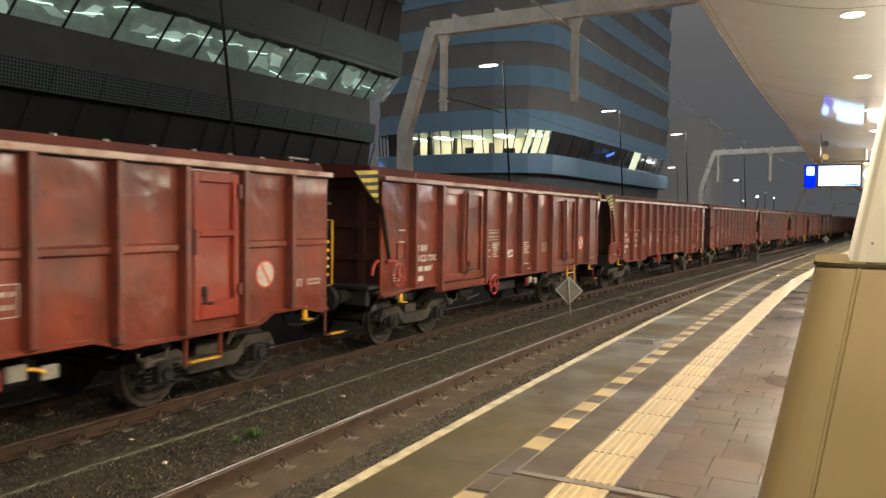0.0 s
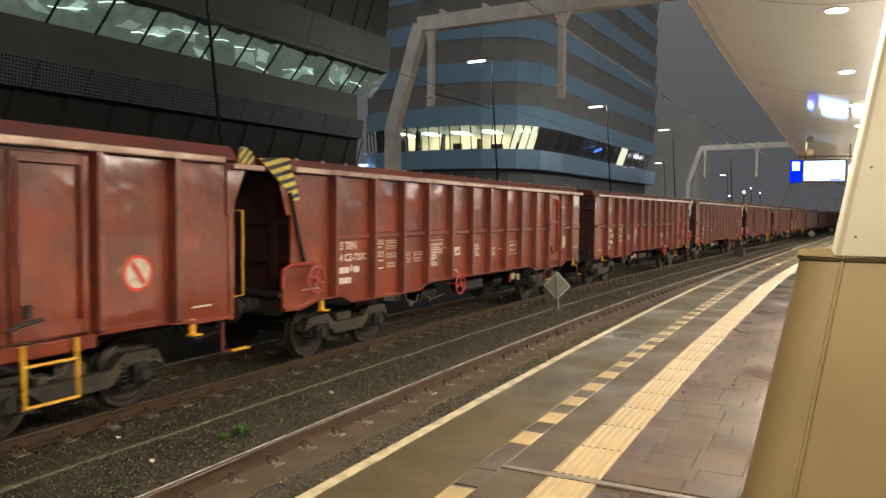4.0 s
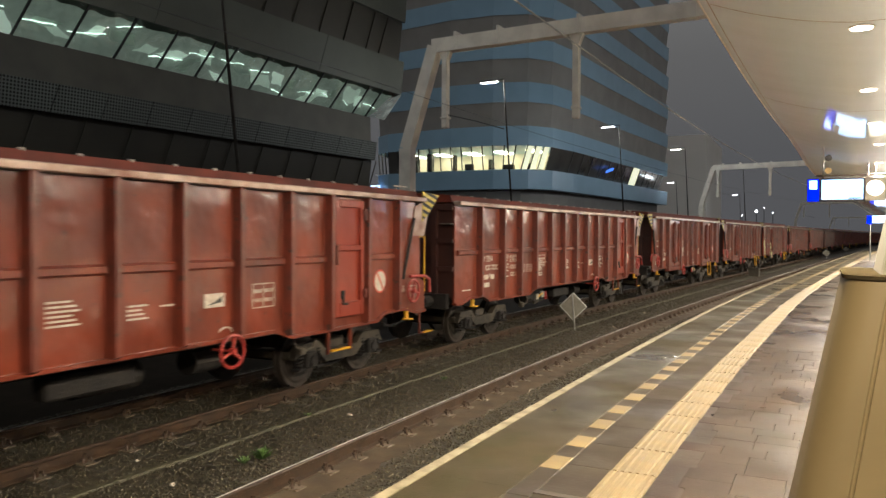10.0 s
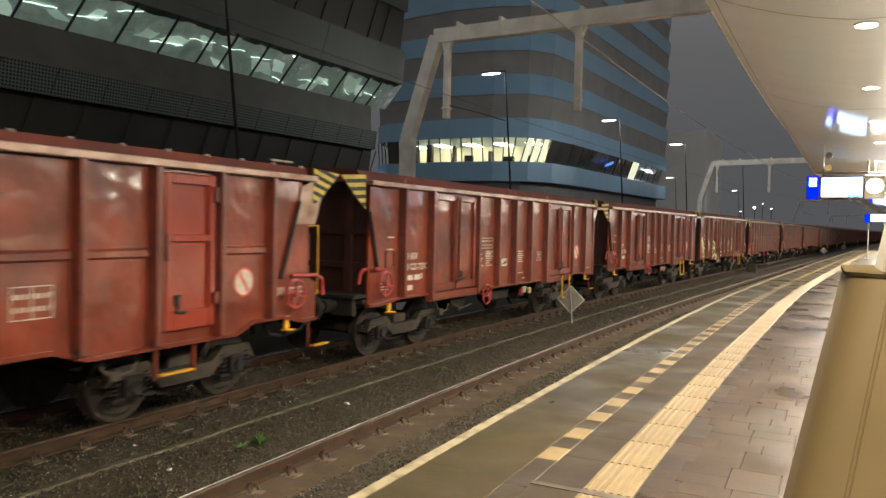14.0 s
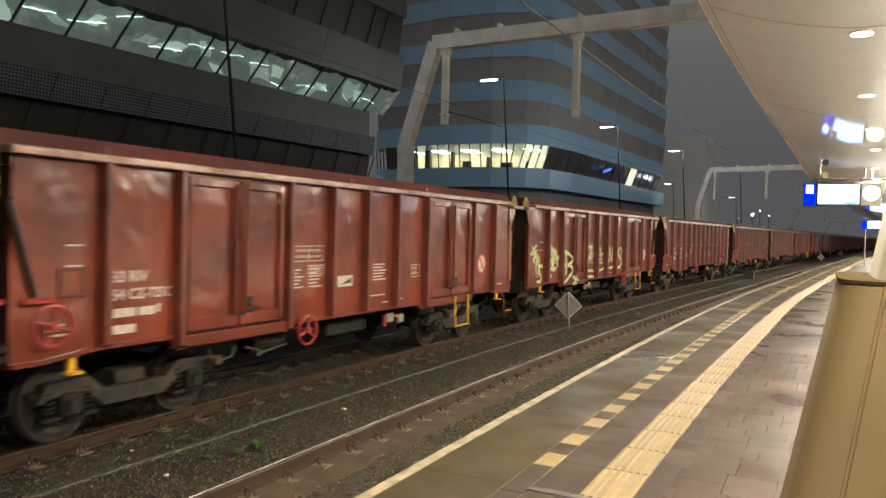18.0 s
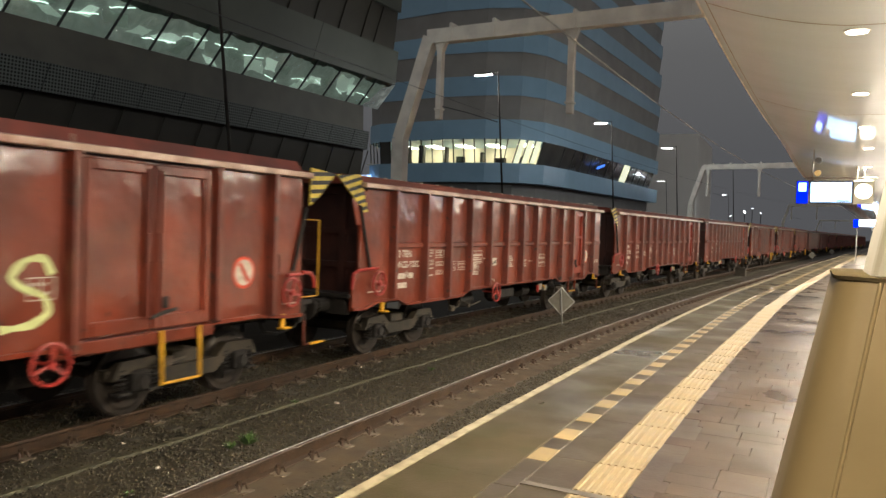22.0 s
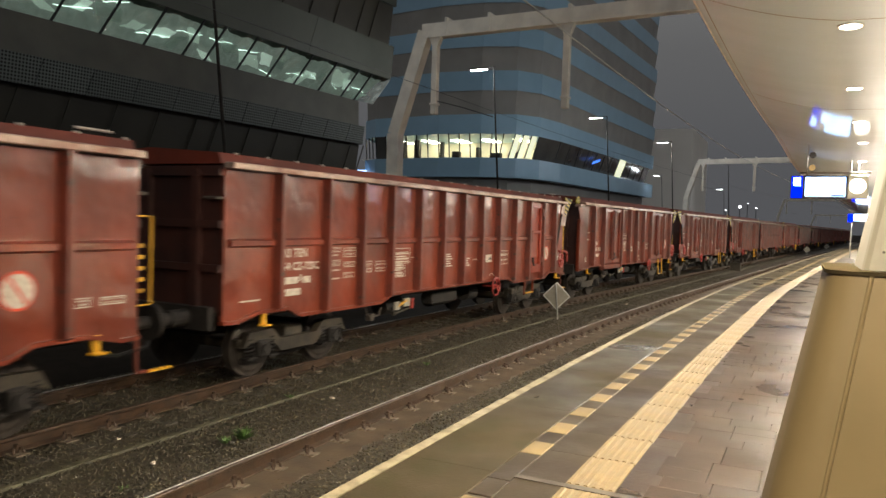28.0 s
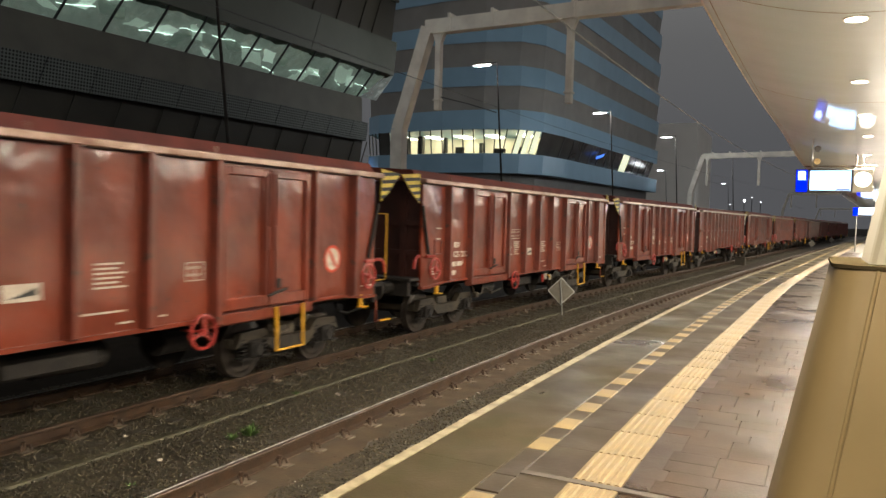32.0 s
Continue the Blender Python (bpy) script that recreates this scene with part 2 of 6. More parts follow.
# tower bands lightened: night haze is put into both base colours
M_blueB = material("blue_panel_hazed", (0.26, 0.42, 0.55), 0.35, 0.0, (0.235, 0.385, 0.51), 0.6, 5, rand=0.06)
M_darkB = material("glazing_band_hazed", (0.30, 0.287, 0.268), 0.45, 0.0, (0.255, 0.244, 0.228), 0.5, spec=0.2)
M_glassB = material("dark_office_glass", (0.085, 0.082, 0.075), 0.25, 0, (0.055, 0.053, 0.048), 0.4, spec=0.5, bump=0.05, bump_scale=0.6)
M_frame = material("window_frame_dark", (0.03, 0.03, 0.032), 0.4, 0.4)
M_room = material("office_wall_paint", (0.75, 0.72, 0.60), 0.7, 0, (0.70, 0.67, 0.56), 1)
M_white = material("white_paint", (0.78, 0.77, 0.74), 0.5)
M_leaf = material("weed_leaf", (0.10, 0.19, 0.04), 0.5, 0, (0.06, 0.12, 0.025), 9)
M_backsign = material("sign_back_aluminium", (0.36, 0.34, 0.28), 0.5, 0.3, (0.29, 0.27, 0.22), 9)
M_grey = material("grey_brown_slab", (0.047, 0.035, 0.019), 0.3, 0, (0.034, 0.024, 0.015), 1.6, 7, bump=0.08, bump_scale=30, rough2=0.7, rand=0.06, spec=0.16, coords="World")
M_tile2 = material("brown_paving_field", (0.046, 0.029, 0.017), 0.18, 0, (0.026, 0.017, 0.010), 1.6, 8, bump=0.12, bump_scale=40, rough2=0.5, spec=0.28, coords="World")
M_galvdark = material("dull_joint_metal", (0.10, 0.082, 0.063), 0.5, 0.3, (0.07, 0.057, 0.044), 5)
M_latch = material("pale_latch_steel", (0.62, 0.57, 0.50), 0.4, 0.2, (0.42, 0.36, 0.30), 6)
# unseen paving, made pale to bounce light up to canopy and column
M_inner = material("pale_bounce_paving", (0.36, 0.33, 0.28), 0.6, 0, (0.29, 0.26, 0.22), 2, 7, bump=0.1)
G_down = glow("downlight_glow", (1.0, 0.88, 0.68), 14)
G_street = glow("street_lamp_glow", (0.95, 0.97, 1.0), 12)
G_display = glow("display_white", (0.34, 0.58, 1.0), 2.8)
G_blue = glow("display_blue", (0.0, 0.012, 0.85), 0.9)
G_blue.node_tree.nodes["Principled BSDF"].inputs["Roughness"].default_value = 1.0
G_blue.node_tree.nodes["Principled BSDF"].inputs["Specular IOR Level"].default_value = 0.0
G_blind = glow("lit_blind", (0.72, 0.74, 0.52), 0.75)
G_screen = glow("office_screen_blue", (0.06, 0.22, 1.0), 0.9)
G_office = glow("office_ceiling_light", (1.0, 0.93, 0.66), 6)

# ---- mesh helpers ----
def box(bm, x0, x1, y0, y1, z0, z1):
    v = [bm.verts.new((x, y, z)) for x in (x0, x1) for y in (y0, y1) for z in (z0, z1)]
    for f in ((0, 1, 3, 2), (4, 6, 7, 5), (0, 4, 5, 1), (2, 3, 7, 6), (0, 2, 6, 4), (1, 5, 7, 3)):
        bm.faces.new([v[i] for i in f])


def bbox(bm, x0, x1, y0, y1, z0, z1, b=0.01):
    """A box whose upright edges and top edge are chamfered."""
    t = bmesh.new()
    box(t, x0, x1, y0, y1, z0, z1)
    bmesh.ops.bevel(t, geom=t.edges[:], offset=b, segments=1, affect="EDGES")
    vs = [bm.verts.new(v.co) for v in t.verts]
    for f in t.faces:
        bm.faces.new([vs[v.index] for v in f.verts])
    t.free()


def prism(bm, pts, a, b):
    """Extrude a polygon of 3D points from its place by the way a to b."""
    v0 = [bm.verts.new(Vector(p) + Vector(a)) for p in pts]
    v1 = [bm.verts.new(Vector(p) + Vector(b)) for p in pts]
    n = len(pts)
    bm.faces.new(v0[::-1])
    bm.faces.new(v1)
    for i in range(n):
        bm.faces.new((v0[i], v0[(i + 1) % n], v1[(i + 1) % n], v1[i]))


def cyl(bm, p, q, r, n=10, r2=None):
    p, q = Vector(p), Vector(q)
    w = (q - p).normalized()
    u = w.orthogonal().normalized()
    v = w.cross(u)
    r2 = r if r2 is None else r2
    ring = lambda c, rr: [bm.verts.new(c + rr * (math.cos(2 * math.pi * i / n) * u + math.sin(2 * math.pi * i / n) * v)) for i in range(n)]
    a, b = ring(p, r), ring(q, r2)
    bm.faces.new(a[::-1])
    bm.faces.new(b)
    for i in range(n):
        bm.faces.new((a[i], a[(i + 1) % n], b[(i + 1) % n], b[i]))


def tube(bm, pts, r, n=6):
    """One bent round bar through the points."""
    pts = [Vector(p) for p in pts]
    rings, u = [], None
    for i, p in enumerate(pts):
        w = (pts[min(i + 1, len(pts) - 1)] - pts[max(i - 1, 0)]).normalized()
        u = w.orthogonal().normalized() if u is None else (u - w * u.dot(w)).normalized()
        v = w.cross(u)
        rings.append([bm.verts.new(p + r * (math.cos(2 * math.pi * k / n) * u + math.sin(2 * math.pi * k / n) * v)) for k in range(n)])
    bm.faces.new(rings[0][::-1])
    bm.faces.new(rings[-1])
    for a, b in zip(rings, rings[1:]):
        for k in range(n):
            bm.faces.new((a[k], a[(k + 1) % n], b[(k + 1) % n], b[k]))


def sweep(bm, prof, s0, s1, step=2.0):
    """Carry a closed profile of (d, z) along the curve from s0 to s1."""
    n = max(1, int(round((s1 - s0) / step)))
    rings = []
    for i in range(n + 1):
        s = s0 + (s1 - s0) * i / n
        rings.append([bm.verts.new(P3(s, d, z)) for d, z in prof])
    k = len(prof)
    for a, b in zip(rings, rings[1:]):
        for i in range(k):
            bm.faces.new((a[i], a[(i + 1) % k], b[(i + 1) % k], b[i]))
    bm.faces.new(rings[0][::-1])
    bm.faces.new(rings[-1])


def mesh_of(name, bm, mat, smooth=False):
    bmesh.ops.recalc_face_normals(bm, faces=bm.faces[:])
    me = bpy.data.meshes.new(name)
    bm.to_mesh(me)
    bm.free()
    for m in (mat if isinstance(mat, (list, tuple)) else [mat]):
        me.materials.append(m)
    if smooth:
        for p in me.polygons:
            p.use_smooth = True
        me.set_sharp_from_angle(angle=radians(32))
    return me


def part(name, bm, mat, parent=None, label="", smooth=False):
    ob = new(name, mesh_of(name, bm, mat, smooth))
    if parent is not None:
        ob.parent = parent
    if label:
        ob["label"] = label
    return ob


def boxpart(name, dims, mat, parent=None, label="", b=0.0):
    bm = bmesh.new()
    if b:
        bbox(bm, *dims, b)
    else:
        box(bm, *dims)
    return part(name, bm, mat, parent, label)


def empty(name, m):
    ob = new(name)
    ob.matrix_world = m
    return ob


def setting(ob, label, category):
    return tagged(ob, label, category, kind="structure")


# ---- setting: ground, tracks, platform ----
S0, S1 = -24.0, 260.0


def ground_sheet():
    bm = bmesh.new()
    box(bm, -700, 700, -300, 1500, -1.6, -1.02)
    return setting(part("ground", bm, M_street), "dark wet ground reaching the horizon under a night sky", "ground")


ground_sheet()


# cross-section of the ballast: it half covers the sleepers
BED_D = [2.72, 3.0, 3.30, 3.68, 4.05, 4.43, 4.81, 5.18, 5.55, 5.85, 6.3, 6.9, 7.2, 7.44, 7.82, 8.2, 8.57, 8.94, 9.32, 9.7, 10.4]
BED_Z = [-1.0, -0.96, -0.935, -0.958, -0.945, -0.93, -0.945, -0.958, -0.935, -0.955, -1.0, -0.99, -0.96, -0.94, -0.96, -0.945, -0.935, -0.945, -0.96, -0.94, -1.019]


def track_bed():
    bm = bmesh.new()
    n = int((S1 - S0) / 0.5)
    ds, zs = BED_D, BED_Z
    rows = []
    for i in range(n + 1):
        s = S0 + i * 0.5
        rows.append([bm.verts.new(P3(s, d, z + 0.022 * noise.noise(Vector((s * 1.3, d * 1.9, 0))))) for d, z in zip(ds, zs)])
    for a, b in zip(rows, rows[1:]):
        for k in range(len(ds) - 1):
            bm.faces.new((a[k], b[k], b[k + 1], a[k + 1]))
    return setting(part("track_bed", bm, M_ground, smooth=True), "dark wet ballast bed beneath two railway tracks", "ballast")


track_bed()


def rail_profile(d, top):
    h = 0.172
    half = [(0.030, 0), (0.036, -0.008), (0.036, -0.034), (0.010, -0.048), (0.009, -0.135), (0.075, -0.158), (0.075, -h)]
    return [(d + a, top + z) for a, z in half] + [(d - a, top + z) for a, z in reversed(half)]


def make_track(name, dc, label):
    root = empty(name, Matrix())
    for sgn in (-1, 1):
        d = dc + sgn * 0.753
        bm = bmesh.new()
        sweep(bm, rail_profile(d, RAIL - 0.004), S0, S1, 2.0)
        r = part("rail", bm, M_rail, root, "rusty steel rail")
        # pale strips on the foot's edges: reflected light painted in as colour
        bm = bmesh.new()
        for q in (-1, 1):
            ds = sorted((d + q * 0.052, d + q * 0.079))
            sweep(bm, [(ds[0], RAIL - 0.164), (ds[0], RAIL - 0.1605), (ds[1], RAIL - 0.1605), (ds[1], RAIL - 0.164)], S0, S1, 2.0)
        part("rail_foot", bm, M_foot, r, "rail foot edge, painted paler where it catches light")
        if dc > 8 and sgn < 0:
            continue
        bm = bmesh.new()
        sweep(bm, [(d + 0.010, RAIL - 0.003), (d + 0.010, RAIL), (d + 0.026, RAIL), (d + 0.026, RAIL - 0.003)], S0, S1, 2.0)
        part("running_surface", bm, M_head, r, "polished wheel-worn rail head")
    setting(root, label, "track")
    return root


TRACK1 = make_track("track_1", 4.43, "empty rusty railway track beside the platform edge")
TRACK2 = make_track("track_2", 8.57, "railway track that carries the freight wagons")


def platform():
    bm = bmesh.new()
    sweep(bm, [(2.665, -0.012), (-9.0, -0.012), (-9.0, -1.2), (2.665, -1.2)], S0, S1, 2.0)
    p = setting(part("platform", bm, M_joint), "wet station platform of dark slabs and brown paving", "platform")
    # concrete edge beam with a painted line
    bm = bmesh.new()
    sweep(bm, [(2.76, 0.0), (2.67, 0.0), (2.67, -0.2), (2.70, -0.25), (2.70, -1.1), (2.76, -1.1)], S0, S1, 1.0)
    part("edge_beam", bm, M_edge, p, "cream-painted platform edge")
    return p


PLATFORM = platform()


# ---- canopy and its column ----
CZ = 4.35


def canopy_drop(s):
    """The canopy stoops along the platform past its high part."""
    u = min(max((s - 21.5) / 11.0, 0.0), 1.0)
    return 0.46 * u * u * (3 - 2 * u)


def under(d):
    """Height of the canopy's underside: it slopes down inwards from its edge, then levels out."""
    if d > 1.34:
        return CZ - 0.015
    q = min(1.34 - d, 1.45)
    return CZ - 0.015 - 0.43 * q + 0.11 * q * q - 0.02 * max(0.0, -0.11 - d)


def canopy_sweep(bm, prof, s0, s1):
    n = int(s1 - s0)
    rings = []
    for i in range(n + 1):
        s = s0 + (s1 - s0) * i / n
        rings.append([bm.verts.new(P3(s, d, z - canopy_drop(s))) for d, z in prof])
    k = len(prof)
    for a, b in zip(rings, rings[1:]):
        for i in range(k):
            bm.faces.new((a[i], a[(i + 1) % k], b[(i + 1) % k], b[i]))
    bm.faces.new(rings[0][::-1])
    bm.faces.new(rings[-1])


def canopy():
    bm = bmesh.new()
    prof = [(1.42, CZ + 0.10), (1.42, CZ + 0.02)] + [(d, under(d)) for d in (1.36, 1.3, 1.1, 0.9, 0.7, 0.5, 0.3, 0.1, -0.1, -0.4, -1.0, -2.0, -4.0, -6.0)] + [(-6.05, CZ + 0.3), (1.2, CZ + 0.35)]
    canopy_sweep(bm, prof, S0, 104)
    c = setting(part("canopy", bm, M_canopy, smooth=True), "glossy white panelled platform canopy with recessed lights", "canopy")
    bm = bmesh.new()
    canopy_sweep(bm, [(1.45, CZ + 0.13), (1.45, CZ + 0.03), (1.425, CZ + 0.03), (1.425, CZ + 0.13)], S0, 104)
    part("gutter_trim", bm, M_white, c, "pale metal edge trim")
    bm = bmesh.new()
    canopy_sweep(bm, [(1.335, under(1.335) + 0.004), (1.335, under(1.335) - 0.004), (1.315, under(1.315) - 0.004), (1.315, under(1.315) + 0.004)], S0, 104)
    part("edge_joint", bm, M_seam, c, "thin dark joint along the edge")
    # joints across, between the canopy's panels
    for s in (-4.0, 2.5, 9.0, 15.5):
        bm = bmesh.new()
        ds = [1.31 - 0.1 * k for k in range(24)]
        for a, b in zip(ds, ds[1:]):
            prism(bm, [P3(s, a, under(a) - 0.002), P3(s + 0.018, a, under(a) - 0.002), P3(s + 0.018, b, under(b) - 0.002), P3(s, b, under(b) - 0.002)], (0, 0, 0), (0, 0, 0.01))
        part("panel_joint", bm, M_seam, c, "thin dark panel joint")
    return c


M_seam = material("sealant_joint", (0.30, 0.27, 0.23), 0.7, 0, (0.24, 0.21, 0.18), 5)
canopy()


def downlight(s, d):
    root = empty("downlight", at(s, d, under(d) - canopy_drop(s)))
    bm = bmesh.new()
    cyl(bm, (0, 0, -0.010), (0, 0, 0.05), 0.13, 20)
    part("trim_ring", bm, M_white, root)
    bm = bmesh.new()
    cyl(bm, (0, 0, -0.014), (0, 0, -0.009), 0.105, 20)
    part("lens", bm, G_down, root, "glowing warm white lens")
    return tagged(root, "round recessed downlight glowing warm white in the canopy", "light", "canopy downlights")


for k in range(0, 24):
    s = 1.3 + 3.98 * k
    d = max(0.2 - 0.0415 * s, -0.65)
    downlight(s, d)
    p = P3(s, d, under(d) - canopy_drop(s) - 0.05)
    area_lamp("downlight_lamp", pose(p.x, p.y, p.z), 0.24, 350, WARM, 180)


# inner row out of view, added to brighten the canopy by bounced light
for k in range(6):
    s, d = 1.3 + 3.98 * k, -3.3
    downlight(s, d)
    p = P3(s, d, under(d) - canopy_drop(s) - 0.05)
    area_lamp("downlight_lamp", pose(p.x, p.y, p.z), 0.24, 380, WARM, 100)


def frustum(bm, lower, upper):
    a = [bm.verts.new(p) for p in lower]
    b = [bm.verts.new(p) for p in upper]
    n = len(a)
    bm.faces.new(a[::-1])
    bm.faces.new(b)
    for i in range(n):
        bm.faces.new((a[i], a[(i + 1) % n], b[(i + 1) % n], b[i]))


def rounded(hx_, hy_, c, z, n=6):
    """Corner points of a rectangle with rounded corners."""
    pts = []
    for k, (sx, sy) in enumerate(((-1, -1), (1, -1), (1, 1), (-1, 1))):
        for i in range(n + 1):
            a = math.pi * (1 + k / 2 + i / (2 * n))
            pts.append((sx * (hx_ - c) + c * math.cos(a), sy * (hy_ - c) + c * math.sin(a), z))
    return pts


M_rim = material("rim_brown_metal", (0.045, 0.034, 0.018), 0.7, 0, (0.036, 0.027, 0.014), 3, spec=0.0)


def canopy_column(s, d):
    root = empty("canopy_column", at(s, d, 0))
    bm = bmesh.new()
    frustum(bm, rounded(1.09, 0.78, 0.20, 0.0), rounded(0.80, 0.56, 0.17, 1.535))
    part("plinth", bm, M_plinth, root, "tan tapered plinth panels", smooth=True)
    for sx in (-1, 1):
        bm = bmesh.new()
        cyl(bm, (sx * 0.85, -0.785, 0.0), (sx * 0.61, -0.563, 1.535), 0.011, 8)
        part("seam_bead", bm, M_plinth, root, "rounded seam between panels")
    bm = bmesh.new()
    frustum(bm, rounded(0.81, 0.57, 0.18, 1.537), rounded(0.81, 0.57, 0.18, 1.555))
    part("rim", bm, M_rim, root, "raised brown rim")
    bm = bmesh.new()
    frustum(bm, rounded(0.64, 0.36, 0.06, 1.555, 3), rounded(0.17, 0.22, 0.04, CZ - 0.02, 3))
    sh = part("shaft", bm, M_column, root, "cream-painted leaning steel shaft")
    for z in (1.65, 2.0, 2.4, 2.8, 3.3):
        f = (z - 1.555) / (CZ - 0.02 - 1.555)
        bm = bmesh.new()
        x, y = -(0.64 - 0.47 * f) + 0.075, -(0.36 - 0.14 * f)
        cyl(bm, (x, y - 0.006, z), (x, y + 0.01, z), 0.007, 8)
        part("bolt", bm, M_galvdark, sh)
    return tagged(root, "cream canopy column tapering up from a tan plinth", "column", "canopy columns")


canopy_column(4.75, -0.785)


# ---- overhead line gantries ----
def beam_between(bm, p, q, w, h):
    """A square-section member from p to q, w across (y) and h deep."""
    p, q = Vector(p), Vector(q)
    t = (q - p).normalized()
    y = Vector((0, 1, 0))
    n = t.cross(y).normalized()
    pts = [p + n * a * h / 2 + y * b * w / 2 for a, b in ((-1, -1), (1, -1), (1, 1), (-1, 1))]
    prism(bm, pts, (0, 0, 0), q - p)


def gantry(m):
    root = empty("catenary_gantry", m)
    bm = bmesh.new()
    beam_between(bm, (-12.05, 0, -1.02), (-12.05, 0, 4.40), 0.34, 0.40)
    beam_between(bm, (-12.05, 0, 4.38), (-11.06, 0, 7.44), 0.34, 0.38)
    part("post", bm, M_gantry, root, "kinked pale steel post")
    bm = bmesh.new()
    beam_between(bm, (-11.12, 0, 7.44), (3.2, 0, 7.54), 0.32, 0.42)
    part("beam", bm, M_gantry, root)
    for x in (-10.3, -8.9, -6.48, -3.4):
        boxpart("joint_plate", (x - 0.04, x + 0.04, -0.19, 0.19, 7.28, 7.78), M_gantry, root)
    bm = bmesh.new()
    beam_between(bm, (3.0, 0, 7.5), (4.0, 0, 4.6), 0.34, 0.38)
    part("post", bm, M_gantry, root)
    for x in (-10.70, -6.57):
        bm = bmesh.new()
        bbox(bm, x - 0.09, x + 0.09, -0.10, 0.10, 4.95, 7.36, 0.012)
        h = part("drop_post", bm, M_gantry, root)
        bm = bmesh.new()
        bbox(bm, x - 0.12, x + 0.12, -0.13, 0.13, 5.22, 5.28, 0.01)
        part("flange", bm, M_gantry, h)
        bm = bmesh.new()
        prism(bm, [(x - 0.24, -0.09, 7.34), (x + 0.24, -0.09, 7.34), (x + 0.10, -0.09, 7.0), (x - 0.10, -0.09, 7.0)], (0, 0, 0), (0, 0.18, 0))
        part("gusset", bm, M_gantry, h)
        if x > -8:
            continue
        bm = bmesh.new()
        tube(bm, [(x + 0.1, 0, 5.34), (x + 1.0, 0, 5.10), (x + 1.95, 0, 4.80)], 0.016)
        part("steady_arm", bm, M_wire_dark, h)
    return tagged(root, "pale steel overhead line gantry spanning both tracks", "gantry", "line gantries")


gantry(on_arc(20.4, 0, 0))
gantry(on_arc(67.0, 2.17, 0))
gantry(pose(8.8, 147.0, 0, 0, 0, -10))
gantry(pose(16.4, 272.0, 0, 0, 0, -10))


def overhead_wires():
    for dc, lab in ((4.43, "platform"), (8.57, "freight")):
        root = empty("overhead_wire", Matrix())
        mw = M_wire if dc < 5 else M_wire_dark
        bm = bmesh.new()
        pts = [A3(s, dc - 0.53 if dc < 5 else dc, 4.90) for s in range(-20, 166, 5)]
        tube(bm, pts, 0.014 if dc < 5 else 0.006, 5)
        part("contact_wire", bm, mw, root)
        tagged(root, "thin grey overhead line above the %s track" % lab, "wire", "overhead lines")


overhead_wires()


# ---- street lamps beyond the tracks ----
def street_lamp(m):
    root = empty("street_lamp", m)
    bm = bmesh.new()
    cyl(bm, (0.85, 1.0, 0), (0.62, 0, 9.22), 0.06, 10, 0.028)
    part("mast", bm, M_mast, root)
    bm = bmesh.new()
    cyl(bm, (0.63, 0, 9.19), (0.30, 0, 9.17), 0.02, 8)
    part("arm", bm, M_mast, root)
    bm = bmesh.new()
    bbox(bm, -0.44, 0.36, -0.09, 0.09, 9.13, 9.20, 0.02)
    h = part("lamp_head", bm, M_mast, root)
    bm = bmesh.new()
    box(bm, -0.42, 0.34, -0.05, 0.05, 9.10, 9.128)
    part("lens", bm, G_street, h, "glowing white lens")
    return tagged(root, "tilted dark street lamp with a glowing white head", "street lamp", "street lamps")


for s in (13.2, 28.9, 43.8, 57.6, 74.5):
    street_lamp(on_arc(s, 13.4, -1.02))
    point_lamp("street_light", A3(s, 13.4, 7.92), 0.15, 480 if s > 20 else 150, COOL)
for x, y in ((-15.9, 95.0), (-11.3, 127.0)):
    street_lamp(pose(x, y, -1.02, 0, 0, -8))
    point_lamp("street_light", (x, y, 7.92), 0.15, 60, COOL)


# ---- platform display, clock and small fittings ----
def train_display(s, d0):
    root = empty("departure_display", on_arc(s, d0, 0))
    bm = bmesh.new()
    bbox(bm, -0.32, 0.02, -0.10, 0.10, 2.72, 3.40, 0.02)
    c = part("letter_box", bm, M_dark, root)
    boxpart("blue_panel", (-0.30, 0.0, -0.108, -0.101, 2.74, 3.38), G_blue, c, "glowing blue platform panel")
    boxpart("letter_field", (-0.25, -0.05, -0.116, -0.109, 3.09, 3.34), G_display, c, "white square on blue")
    bm = bmesh.new()
    bbox(bm, 0.03, 1.17, -0.10, 0.10, 2.72, 3.40, 0.02)
    b = part("case", bm, M_dark, root)
    boxpart("screen", (0.07, 1.12, -0.108, -0.101, 2.79, 3.35), G_display, b, "brightly glowing white screen")
    boxpart("footer", (0.75, 1.10, -0.112, -0.109, 2.80, 2.84), M_dark, b, "dark footer bar")
    bm = bmesh.new()
    bbox(bm, -0.1, 1.75, -0.03, 0.03, 3.46, 3.51, 0.008)
    part("hanger_rail", bm, M_galvdark, root)
    for x in (0.1, 1.24):
        bm = bmesh.new()
        cyl(bm, (x, 0, 3.40), (x, 0, CZ - 0.15), 0.025, 8)
        part("hanger", bm, M_galvdark, root)
    return tagged(root, "glowing white departure display with blue end panel, hung from the canopy", "display")


train_display(25.0, 0.74)

# ---- buildings ----
M_bandA = material("dark_tinted_glazing", (0.038, 0.034, 0.026), 0.45, 0, (0.030, 0.027, 0.021), 0.6, 4, spec=0.15)


